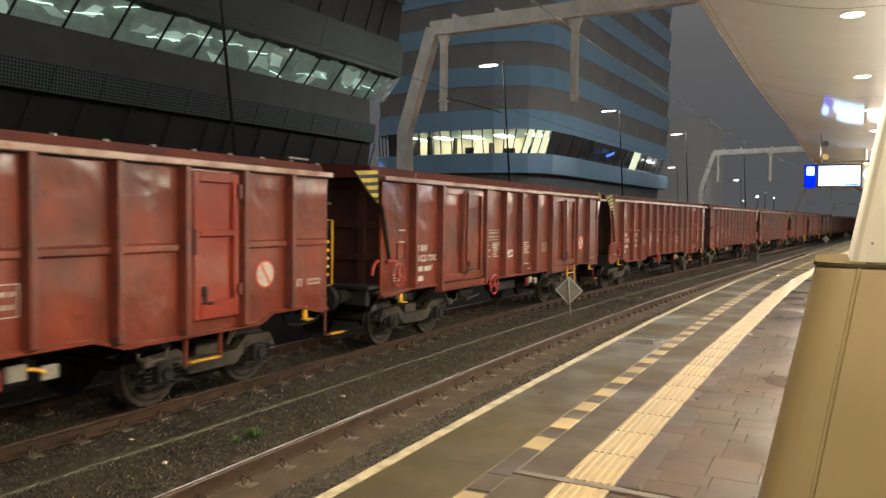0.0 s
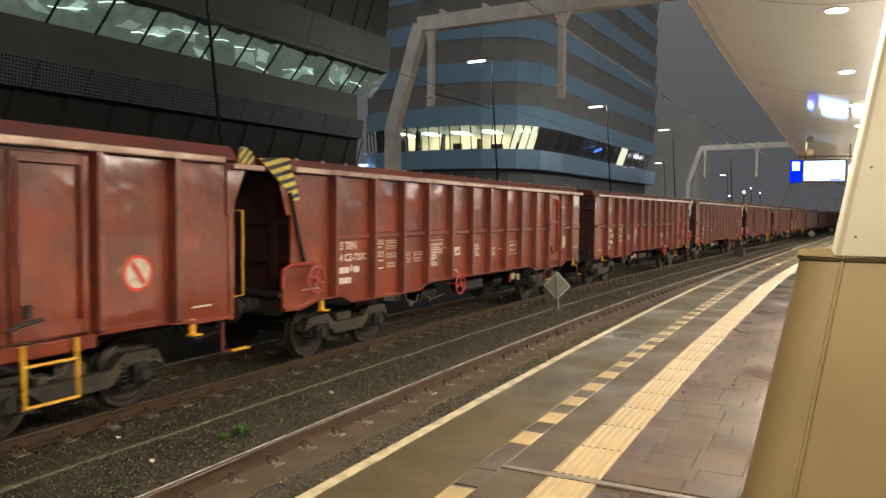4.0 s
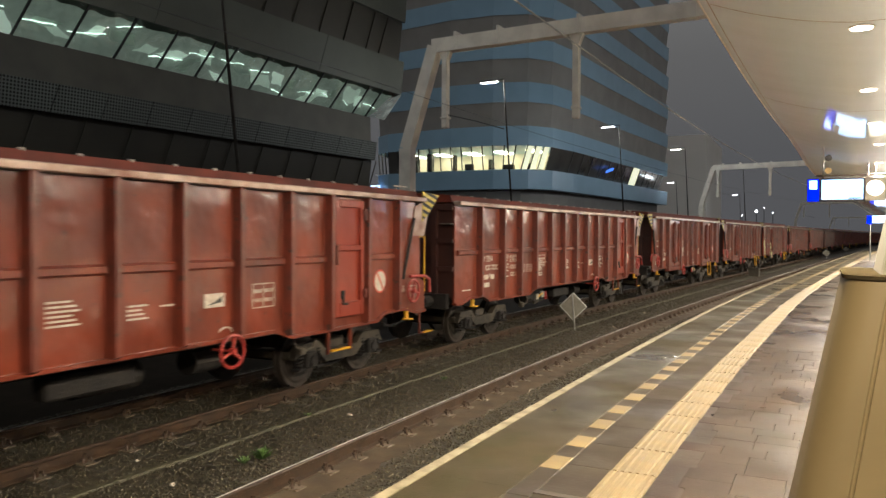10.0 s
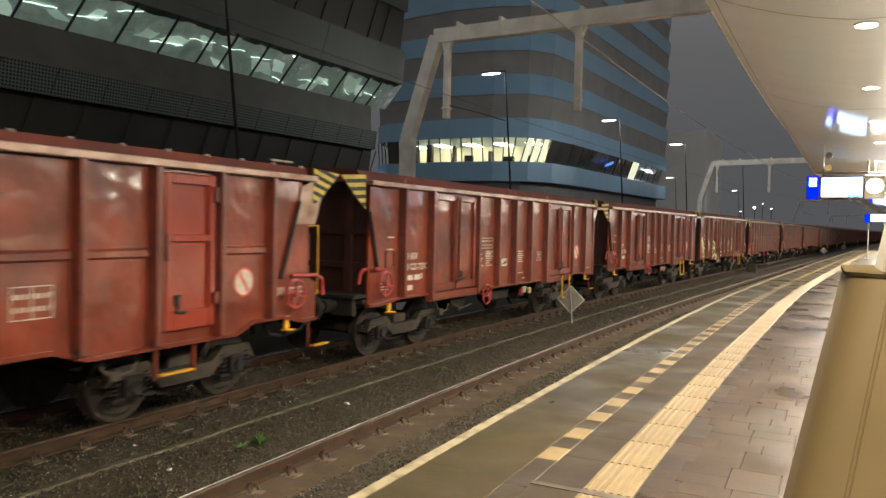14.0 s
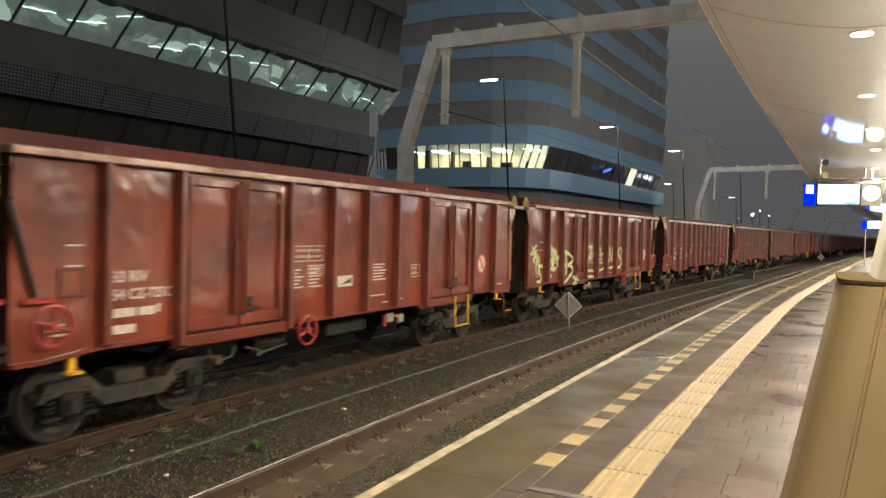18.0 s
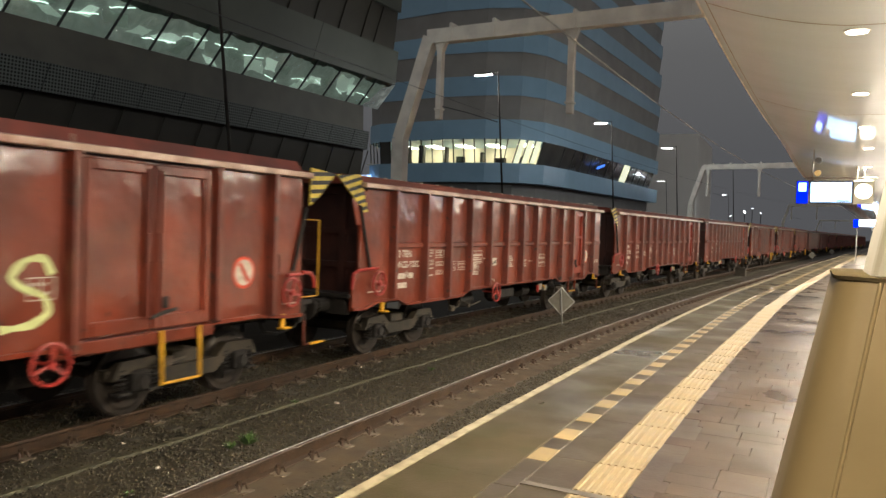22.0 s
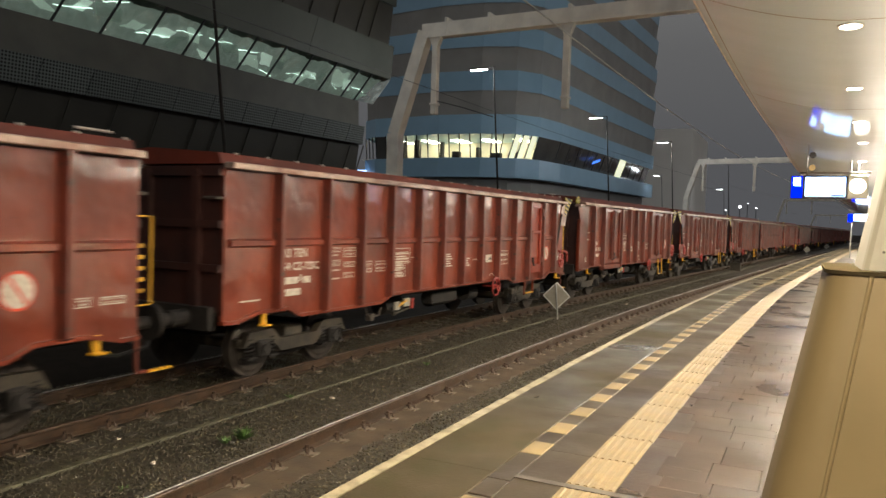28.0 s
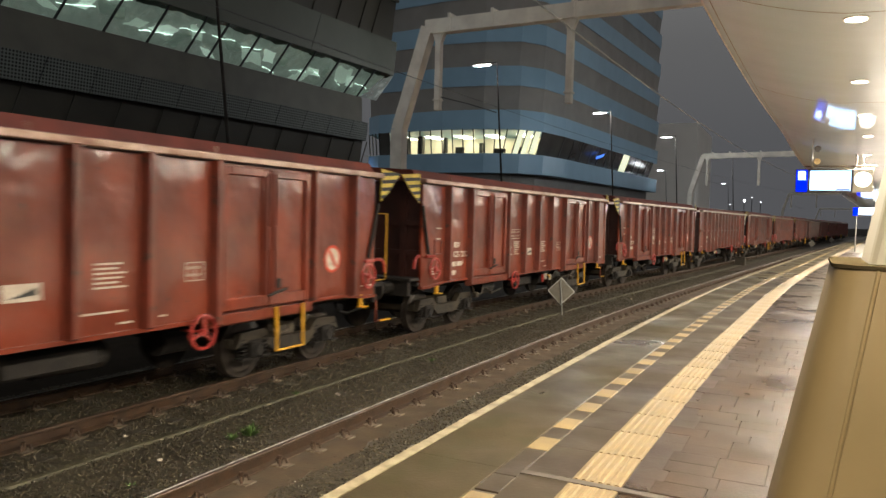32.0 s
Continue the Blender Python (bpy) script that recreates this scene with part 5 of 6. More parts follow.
def markings(root, kind, h, brake):
    X = 1.4315
    o = -h
    if kind == "E":
        letter(root, "33 TEN", 0.185, o + 2.0, 1.87, X)
        letter(root, "54 CZ-TSSC", 0.17, o + 2.0, 1.67, X)
        rows = [(1.98, 2.36, 1.46), (2.40, 2.44, 1.49), (2.48, 2.66, 1.46), (1.98, 2.05, 1.28), (2.07, 2.42, 1.28), (1.09, 1.50, 1.26)]
        num = rows[:5]
        bm = bmesh.new()
        bars(bm, X, [(o + a, o + b, z) for a, b, z in num], 0.105)
        part("stencilled_number", bm, M_mark, root, "white stencilled bars")
        small = []
        for y0, y1, z0, n in ((5.16, 5.58, 1.42, 4), (5.12, 5.78, 1.68, 3), (7.22, 7.66, 1.52, 4), (8.22, 8.55, 1.50, 3)):
            for k in range(n + n // 2):
                small.append((o + y0 + 0.02, o + y1 - 0.02 - 0.05 * ((k * 7) % 3), z0 + k * 0.05))
        small += [(o + 3.13, o + 3.46, 1.61), (o + 3.14, o + 3.46, 1.47), (o + 3.18, o + 3.40, 1.86), (o + 1.09, o + 1.50, 1.26), (o + 8.72, o + 8.95, 1.62), (o + 5.85, o + 5.95, 1.75)]
        frames = [(3.13, 3.46, 1.92, 2.00), (3.13, 3.46, 1.69, 1.79), (3.56, 3.92, 1.83, 1.99), (3.57, 3.90, 1.66, 1.75), (3.57, 3.88, 1.48, 1.57), (4.15, 4.44, 1.54, 1.74), (4.58, 4.92, 1.54, 1.73), (5.10, 5.80, 1.65, 1.95), ((9.45, 9.92) if brake == -1 else (10.32, 10.78)) + (1.46, 1.80), (5.14, 5.62, 1.40, 1.62), (14.29, 14.50, 1.42, 1.53), (14.64, 14.97, 1.43, 1.52)]
        sq = (6.24, 6.62, 1.58, 1.76) if brake == -1 else (9.42, 9.78, 1.54, 1.72)
        circ = (13.64, 1.66)
    else:
        letter(root, "33 RIV", 0.18, o + 2.08, 1.83, X)
        letter(root, "54 CZ-TSSC", 0.17, o + 2.08, 1.63, X)
        num = [(2.09, 2.40, 1.43), (2.45, 2.68, 1.43), (2.71, 2.76, 1.45), (2.09, 2.40, 1.24)]
        bm = bmesh.new()
        bars(bm, X, [(o + a, o + b, z) for a, b, z in num], 0.10)
        part("stencilled_number", bm, M_mark, root, "white stencilled bars")
        small = []
        for y0, y1, z0, n in ((5.22, 5.48, 1.58, 4), (5.62, 5.95, 1.58, 5), (7.42, 7.86, 1.60, 4), (1.30, 1.55, 1.30, 2)):
            for k in range(n + n // 2):
                small.append((o + y0, o + y1 - 0.06 * ((k * 5) % 3), z0 + k * 0.053))
        small += [(o + 7.25, o + 7.85, 1.32), (o + 7.75, o + 7.95, 1.18), (o + 8.35, o + 8.45, 1.20), (o + 12.85, o + 13.2, 1.24), (o + 1.50, o + 1.72, 2.24), (o + 1.50, o + 1.70, 2.02)]
        frames = [(5.20, 5.98, 1.98, 2.22), (5.60, 6.0, 1.78, 1.92), (8.76, 9.08, 1.60, 1.84)]
        sq = (6.38, 6.80, 1.54, 1.72)
        circ = (11.97, 1.76)
    blocks = {}
    for y0, y1, z in small:
        blocks.setdefault(round(y0, 1), []).append((y0, y1, z))
    for rows in blocks.values():
        for row in rows:
            bm = bmesh.new()
            bars(bm, X, [row], 0.022)
            part("small_print", bm, M_mark, root, "small white print")
    for y0, y1, z0, z1 in frames:
        bm = bmesh.new()
        t = 0.011
        for q in ((y0, y1, z0, z0 + t), (y0, y1, z1 - t, z1), (y0, y0 + t, z0, z1), (y1 - t, y1, z0, z1), ((y0 + y1) / 2 - t / 2, (y0 + y1) / 2 + t / 2, z0, z1)):
            box(bm, X, X + 0.003, o + q[0], o + q[1], q[2], q[3])
        for k in range(2):
            z = z0 + (z1 - z0) * (0.24 + 0.38 * k)
            y = y0 + 0.035
            n = 0
            while y < y1 - 0.06:
                box(bm, X, X + 0.003, o + y, o + y + 0.022 + 0.012 * ((n * 3 + k) % 2), z, z + (z1 - z0) * 0.15)
                y += 0.052 + 0.018 * (n % 3 == 2)
                n += 1
        part("load_table", bm, M_mark, root, "white-framed load table")
    bm = bmesh.new()
    box(bm, X, X + 0.004, o + sq[0], o + sq[1], sq[2], sq[3])
    p = part("white_plate", bm, M_mark, root, "white plate with a black mark")
    bm = bmesh.new()
    prism(bm, [(X + 0.005, o + sq[0] + 0.05, sq[2] + 0.03), (X + 0.005, o + sq[1] - 0.05, sq[2] + 0.06), (X + 0.005, o + sq[1] - 0.05, sq[3] - 0.04), (X + 0.005, o + sq[0] + 0.18, sq[2] + 0.07)], (0, 0, 0), (0.002, 0, 0))
    part("black_mark", bm, M_black, p)
    if kind == "E":
        bm = bmesh.new()
        yc = o + (6.40 if brake == -1 else 9.80)
        pts = [(X + 0.002, yc + 0.13 * math.cos(radians(t)), 1.17 + 0.09 * math.sin(radians(t))) for t in range(15, 170, 20)]
        tube(bm, pts, 0.012, 4)
        part("turn_arrow", bm, M_mark, root, "white curved arrow")
    # round sign: pale disc with red field and pale diagonal
    yc, zc = o + circ[0], circ[1]
    disc = lambda bm, r, x: cyl(bm, (x, yc, zc), (x + 0.003, yc, zc), r, 28)
    bm = bmesh.new()
    disc(bm, 0.225 if kind == "S" else 0.205, X)
    d = part("round_sign", bm, M_sign_red, root, "round red and white warning sign")
    bm = bmesh.new()
    disc(bm, 0.180 if kind == "S" else 0.176, X + 0.0035)
    part("sign_field", bm, M_mark, d)
    bm = bmesh.new()
    hw = 0.034 if kind == "S" else 0.018
    c, s = math.cos(radians(-55)), math.sin(radians(-55))
    pts = [(X + 0.0075, yc + a * c - b * s, zc + a * s + b * c) for a, b in ((-0.16, -hw), (0.16, -hw), (0.16, hw), (-0.16, hw))]
    prism(bm, pts, (0, 0, 0), (0.003, 0, 0))
    part("sign_bar", bm, M_sign_red, d)


def graffiti(root, h):
    """Sprayed letters in lime strokes along one wagon side."""
    X = 1.432
    o = -h

    def smooth_line(pts):
        """Points between, so that bends come out round and the spray's width wavers."""
        q = [Vector(p) for p in pts]
        out = []
        for i in range(len(q) - 1):
            a, b, c, d = q[max(i - 1, 0)], q[i], q[i + 1], q[min(i + 2, len(q) - 1)]
            for k in range(5):
                t = k / 5
                soft = 0.5 * (2 * b + (c - a) * t + (2 * a - 5 * b + 4 * c - d) * t * t + (3 * b - a - 3 * c + d) * t ** 3)
                out.append(tuple(b.lerp(c, t).lerp(soft, 0.75)))
        return out + [tuple(q[-1])]

    def stroke(bm, pts, w=0.045, x=X):
        """One ribbon through the points, mitred at the bends."""
        q = [Vector((a, b)) for a, b in pts]
        rows = []
        for i, p in enumerate(q):
            t = (q[min(i + 1, len(q) - 1)] - q[max(i - 1, 0)]).normalized()
            n = Vector((-t.y, t.x)) * w * (0.92 + 0.45 * noise.noise(Vector((p.x * 7, p.y * 7, 1))))
            ext = t * w * 0.7 * ((i == len(q) - 1) - (i == 0))
            rows.append([bm.verts.new((xx, o + (p + ext + s * n).x, (p + ext + s * n).y)) for xx in (x, x + 0.003) for s in (-1, 1)])
        for a, b in zip(rows, rows[1:]):
            for k, m in ((0, 1), (1, 3), (3, 2), (2, 0)):
                bm.faces.new((a[k], a[m], b[m], b[k]))
        for r in (rows[0], rows[-1]):
            bm.faces.new((r[0], r[1], r[3], r[2]))

    door, sill = 1.5115, 1.532
    shapes = [
        # small letters one under another
        ([[(0.91, 1.92), (1.26, 2.16)], [(1.03, 2.11), (1.14, 1.81)], [(0.99, 1.95), (1.28, 2.01)]], 0.040, X),
        ([[(1.12, 1.70), (1.22, 1.98), (1.39, 1.73)], [(1.08, 1.80), (1.41, 1.86)]], 0.038, X),
        ([[(1.28, 1.45), (1.28, 1.76), (1.52, 1.49), (1.47, 1.81)]], 0.038, X),
        ([[(1.69, 1.59), (1.52, 1.60), (1.46, 1.52), (1.50, 1.42), (1.64, 1.34), (1.66, 1.24), (1.56, 1.16), (1.40, 1.19)]], 0.044, X),
        # tall letters on the panel and the door
        ([[(2.09, 1.49), (2.34, 2.12), (2.55, 1.46)], [(2.03, 1.69), (2.60, 1.77), (2.92, 1.81)]], 0.058, X),
        ([[(2.40, 1.54), (2.64, 2.04), (2.85, 1.58)], [(2.44, 2.05), (2.62, 1.92), (2.81, 1.73)]], 0.052, X),
        ([[(3.26, 1.98), (3.33, 1.66), (3.34, 1.32)]], 0.055, door),
        ([[(3.22, 1.97), (3.49, 1.91), (3.80, 1.80), (3.86, 1.73), (3.76, 1.65), (3.46, 1.58)]], 0.050, door + 0.0005),
        ([[(3.46, 1.58), (3.72, 1.52), (3.80, 1.44), (3.76, 1.34), (3.50, 1.21), (3.20, 1.08)]], 0.050, sill),
        ([[(3.08, 1.44), (3.12, 1.66), (3.34, 1.47)]], 0.040, door + 0.001),
        ([[(3.90, 1.20), (4.33, 1.09)], [(3.94, 0.99), (4.19, 1.19)], [(4.01, 1.22), (4.15, 1.00)]], 0.050, sill),
        # wide-set word with strokes beneath
        ([[(5.39, 2.07), (5.56, 2.11), (5.76, 2.10), (5.75, 1.89)], [(5.64, 2.07), (5.58, 1.79), (5.45, 1.53)], [(5.42, 1.77), (5.70, 1.73)]], 0.044, X),
        ([[(6.47, 1.54), (6.60, 2.09), (6.82, 1.53)], [(6.33, 1.79), (6.90, 1.85)]], 0.044, X),
        ([[(7.59, 1.55), (7.61, 2.08), (7.90, 1.58), (7.94, 2.07)]], 0.042, X),
        ([[(9.03, 1.89), (8.94, 2.03), (8.74, 2.01), (8.60, 1.86), (8.70, 1.75), (8.95, 1.64), (9.00, 1.47), (8.80, 1.36), (8.50, 1.34)]], 0.042, X),
        ([[(5.33, 1.33), (5.70, 1.34), (6.00, 1.31)]], 0.046, X), ([[(5.29, 1.24), (5.39, 1.17), (6.00, 1.13)]], 0.046, X),
        ([[(6.22, 1.29), (7.06, 1.35)]], 0.040, X), ([[(7.29, 1.34), (8.06, 1.38)]], 0.040, X)]
    for lines, w, x in shapes:
        bm = bmesh.new()
        for pts in lines:
            stroke(bm, smooth_line(pts), w, x)
        part("graffiti", bm, M_graf, root, "lime spray-painted letter strokes")


SEQUENCE = "EF SF EF ER ER SF SF SR EF EF ER SR SF SF ER SR EF SF ER SR EF SF ER".split()
PROTO = {}
WAGONS = []
start = 0.0
for code in SEQUENCE:
    L = LE if code[0] == "E" else LS
    if code not in PROTO:
        w = PROTO[code] = wagon(code[0], -1 if code[1] == "F" else 1)
    else:
        w = copy_thing(PROTO[code], Matrix())
    WAGONS.append((w, start + L / 2, L))
    start += L
graffiti(WAGONS[7][0], LS / 2)
bm = bmesh.new()
tube(bm, [(1.58, 10.40 - LS / 2, 0.92), (1.58, 11.02 - LS / 2, 0.92)], 0.018, 6)
part("step_rung", bm, M_yellow, WAGONS[1][0], "yellow rung of the door step")
WAGONS[7][0]["label"] = "red-brown freight wagon with double doors and lime graffiti letters"

# ---- trackside things ----
def weed(s, d, n, size):
    bm = bmesh.new()
    rnd = random.Random(int(s * 100))
    foot = bm.verts.new((0, 0, 0))
    for i in range(n):
        a, r = rnd.uniform(0, 6.28), rnd.uniform(0.02, size)
        h = rnd.uniform(0.5, 1.0) * size * 0.8
        base = Vector((math.cos(a) * r * 0.12, math.sin(a) * r * 0.12, 0.0))
        tip = Vector((math.cos(a) * r, math.sin(a) * r, h))
        side = Vector((-math.sin(a), math.cos(a), 0)) * 0.012
        m = (base + tip) / 2 + Vector((0, 0, h * 0.2))
        v = [foot] + [bm.verts.new(p) for p in (m - side, tip, m + side)]
        bm.faces.new(v)
    ob = part("weed", bm, M_leaf)
    ob.matrix_world = at(s, d, -0.99)
    return tagged(ob, "small green weed growing between the ballast stones", "plant", "weeds")


weed(7.15, 6.13, 60, 0.20)
weed(6.9, 6.2, 24, 0.12)
weed(12.6, 6.5, 20, 0.10)
weed(9.1, 6.95, 16, 0.09)
weed(5.2, 5.95, 14, 0.08)


def pebble(name, s, d, z, size, m, label):
    bm = bmesh.new()
    bmesh.ops.create_icosphere(bm, subdivisions=2, radius=1)
    for v in bm.verts:
        v.co = Vector((v.co.x * size[0], v.co.y * size[1], v.co.z * size[2])) * (1 + 0.25 * noise.noise(v.co * 1.7 + Vector((s, d, 0))))
    ob = part(name, bm, m, smooth=True)
    ob.matrix_world = at(s, d, z, s * 57)
    return tagged(ob, label, "litter", "litter in the ballast")


pebble("litter", 5.47, 7.9, -0.95, (0.07, 0.05, 0.03), M_mark, "pale crumpled litter lying beside the rail")
for i, (s, d) in enumerate(((6.9, 6.1), (6.3, 7.3), (7.6, 7.1), (5.9, 6.3), (6.6, 6.45), (9.4, 6.4), (10.2, 7.4), (16.9, 2.95), (17.3, 3.0), (22.0, 6.0), (8.3, 7.25), (26.5, 6.3))):
    pebble("pale_stone", s, d, -0.955, (0.035 + 0.01 * (i % 3), 0.03, 0.02), M_mark if i % 2 else M_sleeper, "pale stone lying on the dark ballast")

signal_board(99.0, 6.4)
signal_board(129.0, 6.4)


def trackside_cabinet(s, d):
    root = empty("trackside_cabinet", at(s, d, -1.0))
    bm = bmesh.new()
    bbox(bm, -0.32, 0.32, -0.2, 0.2, 0, 0.52, 0.02)
    part("body", bm, M_sleeper, root)
    bm = bmesh.new()
    bbox(bm, -0.35, 0.35, -0.23, 0.23, 0.521, 0.57, 0.015)
    part("lid", bm, M_sleeper, root)
    return tagged(root, "small grey concrete trackside cabinet between the tracks", "cabinet")


trackside_cabinet(54.0, 7.0)


def cable_edge():
    bm = bmesh.new()
    n = 180
    ring = []
    for i in range(n + 1):
        s = 2 + i * 0.5
        d = 6.95 + 0.05 * noise.noise(Vector((s * 0.8, 3, 0)))
        ring.append([bm.verts.new(P3(s, d + a, -0.985 + b)) for a, b in ((-0.05, 0), (-0.03, 0.025), (0.03, 0.025), (0.05, 0))])
    for a, b in zip(ring, ring[1:]):
        for k in range(3):
            bm.faces.new((a[k], a[k + 1], b[k + 1], b[k]))
    return tagged(part("cable_duct", bm, M_moss), "mossy cable duct lying along the ballast", "cable duct")


M_moss = material("mossy_concrete", (0.085, 0.075, 0.038), 0.7, 0, (0.045, 0.042, 0.023), 6, 7, bump=0.3)
cable_edge()


def clock(s, d):
    root = empty("platform_clock", on_arc(s, d, 0))
    bm = bmesh.new()
    bbox(bm, -0.26, 0.26, -0.08, 0.08, 2.74, 3.42, 0.02)
    part("case", bm, M_column, root, "cream square clock case")
    bm = bmesh.new()
    cyl(bm, (0, -0.086, 3.10), (0, -0.081, 3.10), 0.215, 32)
    f = part("face", bm, G_clock, root, "glowing white clock face")
    for a, l in ((0.9, 0.12), (-1.9, 0.18)):
        bm = bmesh.new()
        prism(bm, [(-0.012, -0.09, 3.10), (0.012, -0.09, 3.10), (0.012 + l * math.sin(a), -0.09, 3.10 + l * math.cos(a)), (-0.012 + l * math.sin(a), -0.09, 3.10 + l * math.cos(a))], (0, -0.004, 0), (0, 0, 0))
        part("clock_hand", bm, M_black, f)
    bm = bmesh.new()
    cyl(bm, (0, 0, 3.42), (0, 0, CZ - 0.15), 0.02, 8)
    part("hanger", bm, M_galvdark, root)
    return tagged(root, "round glowing white clock in a cream case hung from the canopy", "clock")


G_clock = glow("clock_glow", (1.0, 0.97, 0.85), 2.2)
clock(25.0, -0.68)


def ceiling_speaker(s, d, m, drop):
    root = empty("loudspeaker", on_arc(s, d, CZ - 0.02))
    bm = bmesh.new()
    cyl(bm, (-0.12, 0, -drop), (-0.12, 0, 0.0), 0.02, 8)
    cyl(bm, (-0.12, 0, -drop), (0, 0, -drop), 0.015, 6)
    part("bracket", bm, M_galv, root)
    bm = bmesh.new()
    cyl(bm, (0, 0.12, 0.02 - drop), (0, -0.14, -0.02 - drop), 0.06, 16, 0.085)
    part("horn", bm, m, root)
    return tagged(root, "round grey loudspeaker hung under the canopy", "loudspeaker", "loudspeakers")


ceiling_speaker(22.5, 0.40, M_dark, 0.55)
ceiling_speaker(22.9, 0.42, M_dash, 0.85)


def far_display(s, d0):
    root = empty("departure_display", on_arc(s, d0, 0))
    boxpart("case", (-0.35, 1.15, -0.08, 0.08, 2.55, 3.16), M_dark, root, b=0.02)
    boxpart("blue_panel", (-0.33, -0.02, -0.09, -0.081, 2.57, 3.14), G_blue, root, "glowing blue panel")
    boxpart("screen", (0.02, 1.12, -0.09, -0.081, 2.66, 3.12), G_display, root, "glowing white screen")
    for x in (-0.1, 1.1):
        bm = bmesh.new()
        cyl(bm, (x, 0, -0.01), (x, 0, 2.56), 0.04, 8)
        part("post", bm, M_galv, root)
    return tagged(root, "far departure display glowing blue and white on posts", "display")


far_display(62.0, 0.96)


def far_lamp(x, y, z, r):
    root = empty("distant_lamp", pose(x, y, -1.02))
    bm = bmesh.new()
    cyl(bm, (0, 0, 0), (0, 0, z + 1.02), 0.07, 6)
    part("mast", bm, M_dark, root)
    bm = bmesh.new()
    bmesh.ops.create_icosphere(bm, subdivisions=2, radius=r)
    bmesh.ops.translate(bm, verts=bm.verts[:], vec=(0, 0, z + 1.02))
    part("globe", bm, G_street, root, "glowing lamp globe")
    return tagged(root, "distant street lamp glowing white in the dark", "street lamp", "distant lamps")


for x, y, z, r in ((-10.3, 160, 6.4, 0.22), (-12.9, 160, 5.6, 0.08), (-7.3, 160, 6.2, 0.09), (-8.9, 160, 7.1, 0.07)):
    far_lamp(x, y, z, r)

# ---- mud between the sleepers, on the platform's side of the far rail ----
MUD_D = (4.62, 5.10)
M_mud = material("wet_brown_mud", (0.095, 0.066, 0.038), 0.38, 0, (0.055, 0.040, 0.024), 3.5, 7, bump=0.2, bump_scale=25, rough2=0.6)


def mud_strip():
    bm = bmesh.new()
    rows = []
    for i in range(0, 640):
        s = -4 + 0.15 * i
        inner = MUD_D[0] + 0.07 * noise.noise(Vector((s * 1.1, 7, 0))) + 0.05 * math.cos(2 * math.pi * (s - 7.56) / 0.6)
        ds = [inner - 0.03, inner] + [inner + (MUD_D[1] - inner) * k / 4 for k in range(1, 5)]
        zs = [-0.955, -0.930] + [-0.926 + 0.004 * noise.noise(Vector((s * 3, k, 0))) for k in range(4)]
        rows.append([bm.verts.new(P3(s, d, z)) for d, z in zip(ds, zs)])
    for a, b in zip(rows, rows[1:]):
        for k in range(5):
            bm.faces.new((a[k], b[k], b[k + 1], a[k + 1]))
    return setting(part("track_mud", bm, M_mud, smooth=True), "flat wet brown mud between the sleepers along the rail", "mud")


mud_strip()


# ---- loose ballast stones ----
def ballast_stones():
    rng = np.random.default_rng(4)
    n = 120000
    s = 2.5 + 45 * rng.random(n) ** 1.7
    d = rng.uniform(2.8, 10.4, n)
    keep = np.ones(n, bool)
    for dc in (3.68, 5.18, 7.82, 9.32):
        keep &= np.abs(d - dc) > 0.10
    keep &= (d < MUD_D[0]) | (d > MUD_D[1]) | (rng.random(n) < 0.06)
    s, d = s[keep], d[keep]
    n = len(s)
    size = rng.uniform(0.006, 0.0155, n)
    base = np.array([[x, y, z] for x in (-1, 1) for y in (-1, 1) for z in (-0.8, 0.8)], float)
    co = base[None] * rng.uniform(0.55, 1.15, (n, 8, 3)) * size[:, None, None]
    ang = rng.uniform(0, 6.28, n)
    c, sn = np.cos(ang)[:, None], np.sin(ang)[:, None]
    x, y, z = co[..., 0].copy(), co[..., 1].copy(), co[..., 2].copy()
    tilt = rng.uniform(-0.7, 0.7, n)[:, None]
    y, z = y * np.cos(tilt) - z * np.sin(tilt), y * np.sin(tilt) + z * np.cos(tilt)
    co[..., 0], co[..., 1], co[..., 2] = x * c - y * sn, x * sn + y * c, z
    a, q = np.interp(s, LINE_S, LINE_A), d - TRACK_D
    co[..., 0] += (np.interp(s, LINE_S, LINE_X) - q * np.cos(a))[:, None]
    co[..., 1] += (np.interp(s, LINE_S, LINE_Y) + q * np.sin(a))[:, None]
    co[..., 2] += (np.interp(d, BED_D, BED_Z) + 0.014 * rng.random(n))[:, None]
    quad = np.array([(0, 1, 3, 2), (4, 6, 7, 5), (0, 4, 5, 1), (2, 3, 7, 6), (0, 2, 6, 4), (1, 5, 7, 3)])
    faces = (quad[None] + 8 * np.arange(n)[:, None, None]).reshape(-1, 4)
    me = bpy.data.meshes.new("ballast_stones")
    me.vertices.add(n * 8)
    me.vertices.foreach_set("co", co.ravel())
    me.loops.add(len(faces) * 4)
    me.loops.foreach_set("vertex_index", faces.ravel())
    me.polygons.add(len(faces))
    me.polygons.foreach_set("loop_start", np.arange(0, len(faces) * 4, 4))
    me.update(calc_edges=True)
    me.materials.append(M_ballast)
    return tagged(new("ballast_stones", me), "loose dark wet ballast stones between the rails", "ballast", kind="stuff")


ballast_stones()


# ---- sleepers and rail fastenings ----
def sleeper_mesh():
    bm = bmesh.new()
    prism(bm, [(-1.3, -0.14, -0.12), (-1.3, 0.14, -0.12), (-1.3, 0.10, 0.0), (-1.3, -0.10, 0.0)], (0, 0, 0), (2.6, 0, 0))
    return mesh_of("sleeper", bm, M_sleeper)


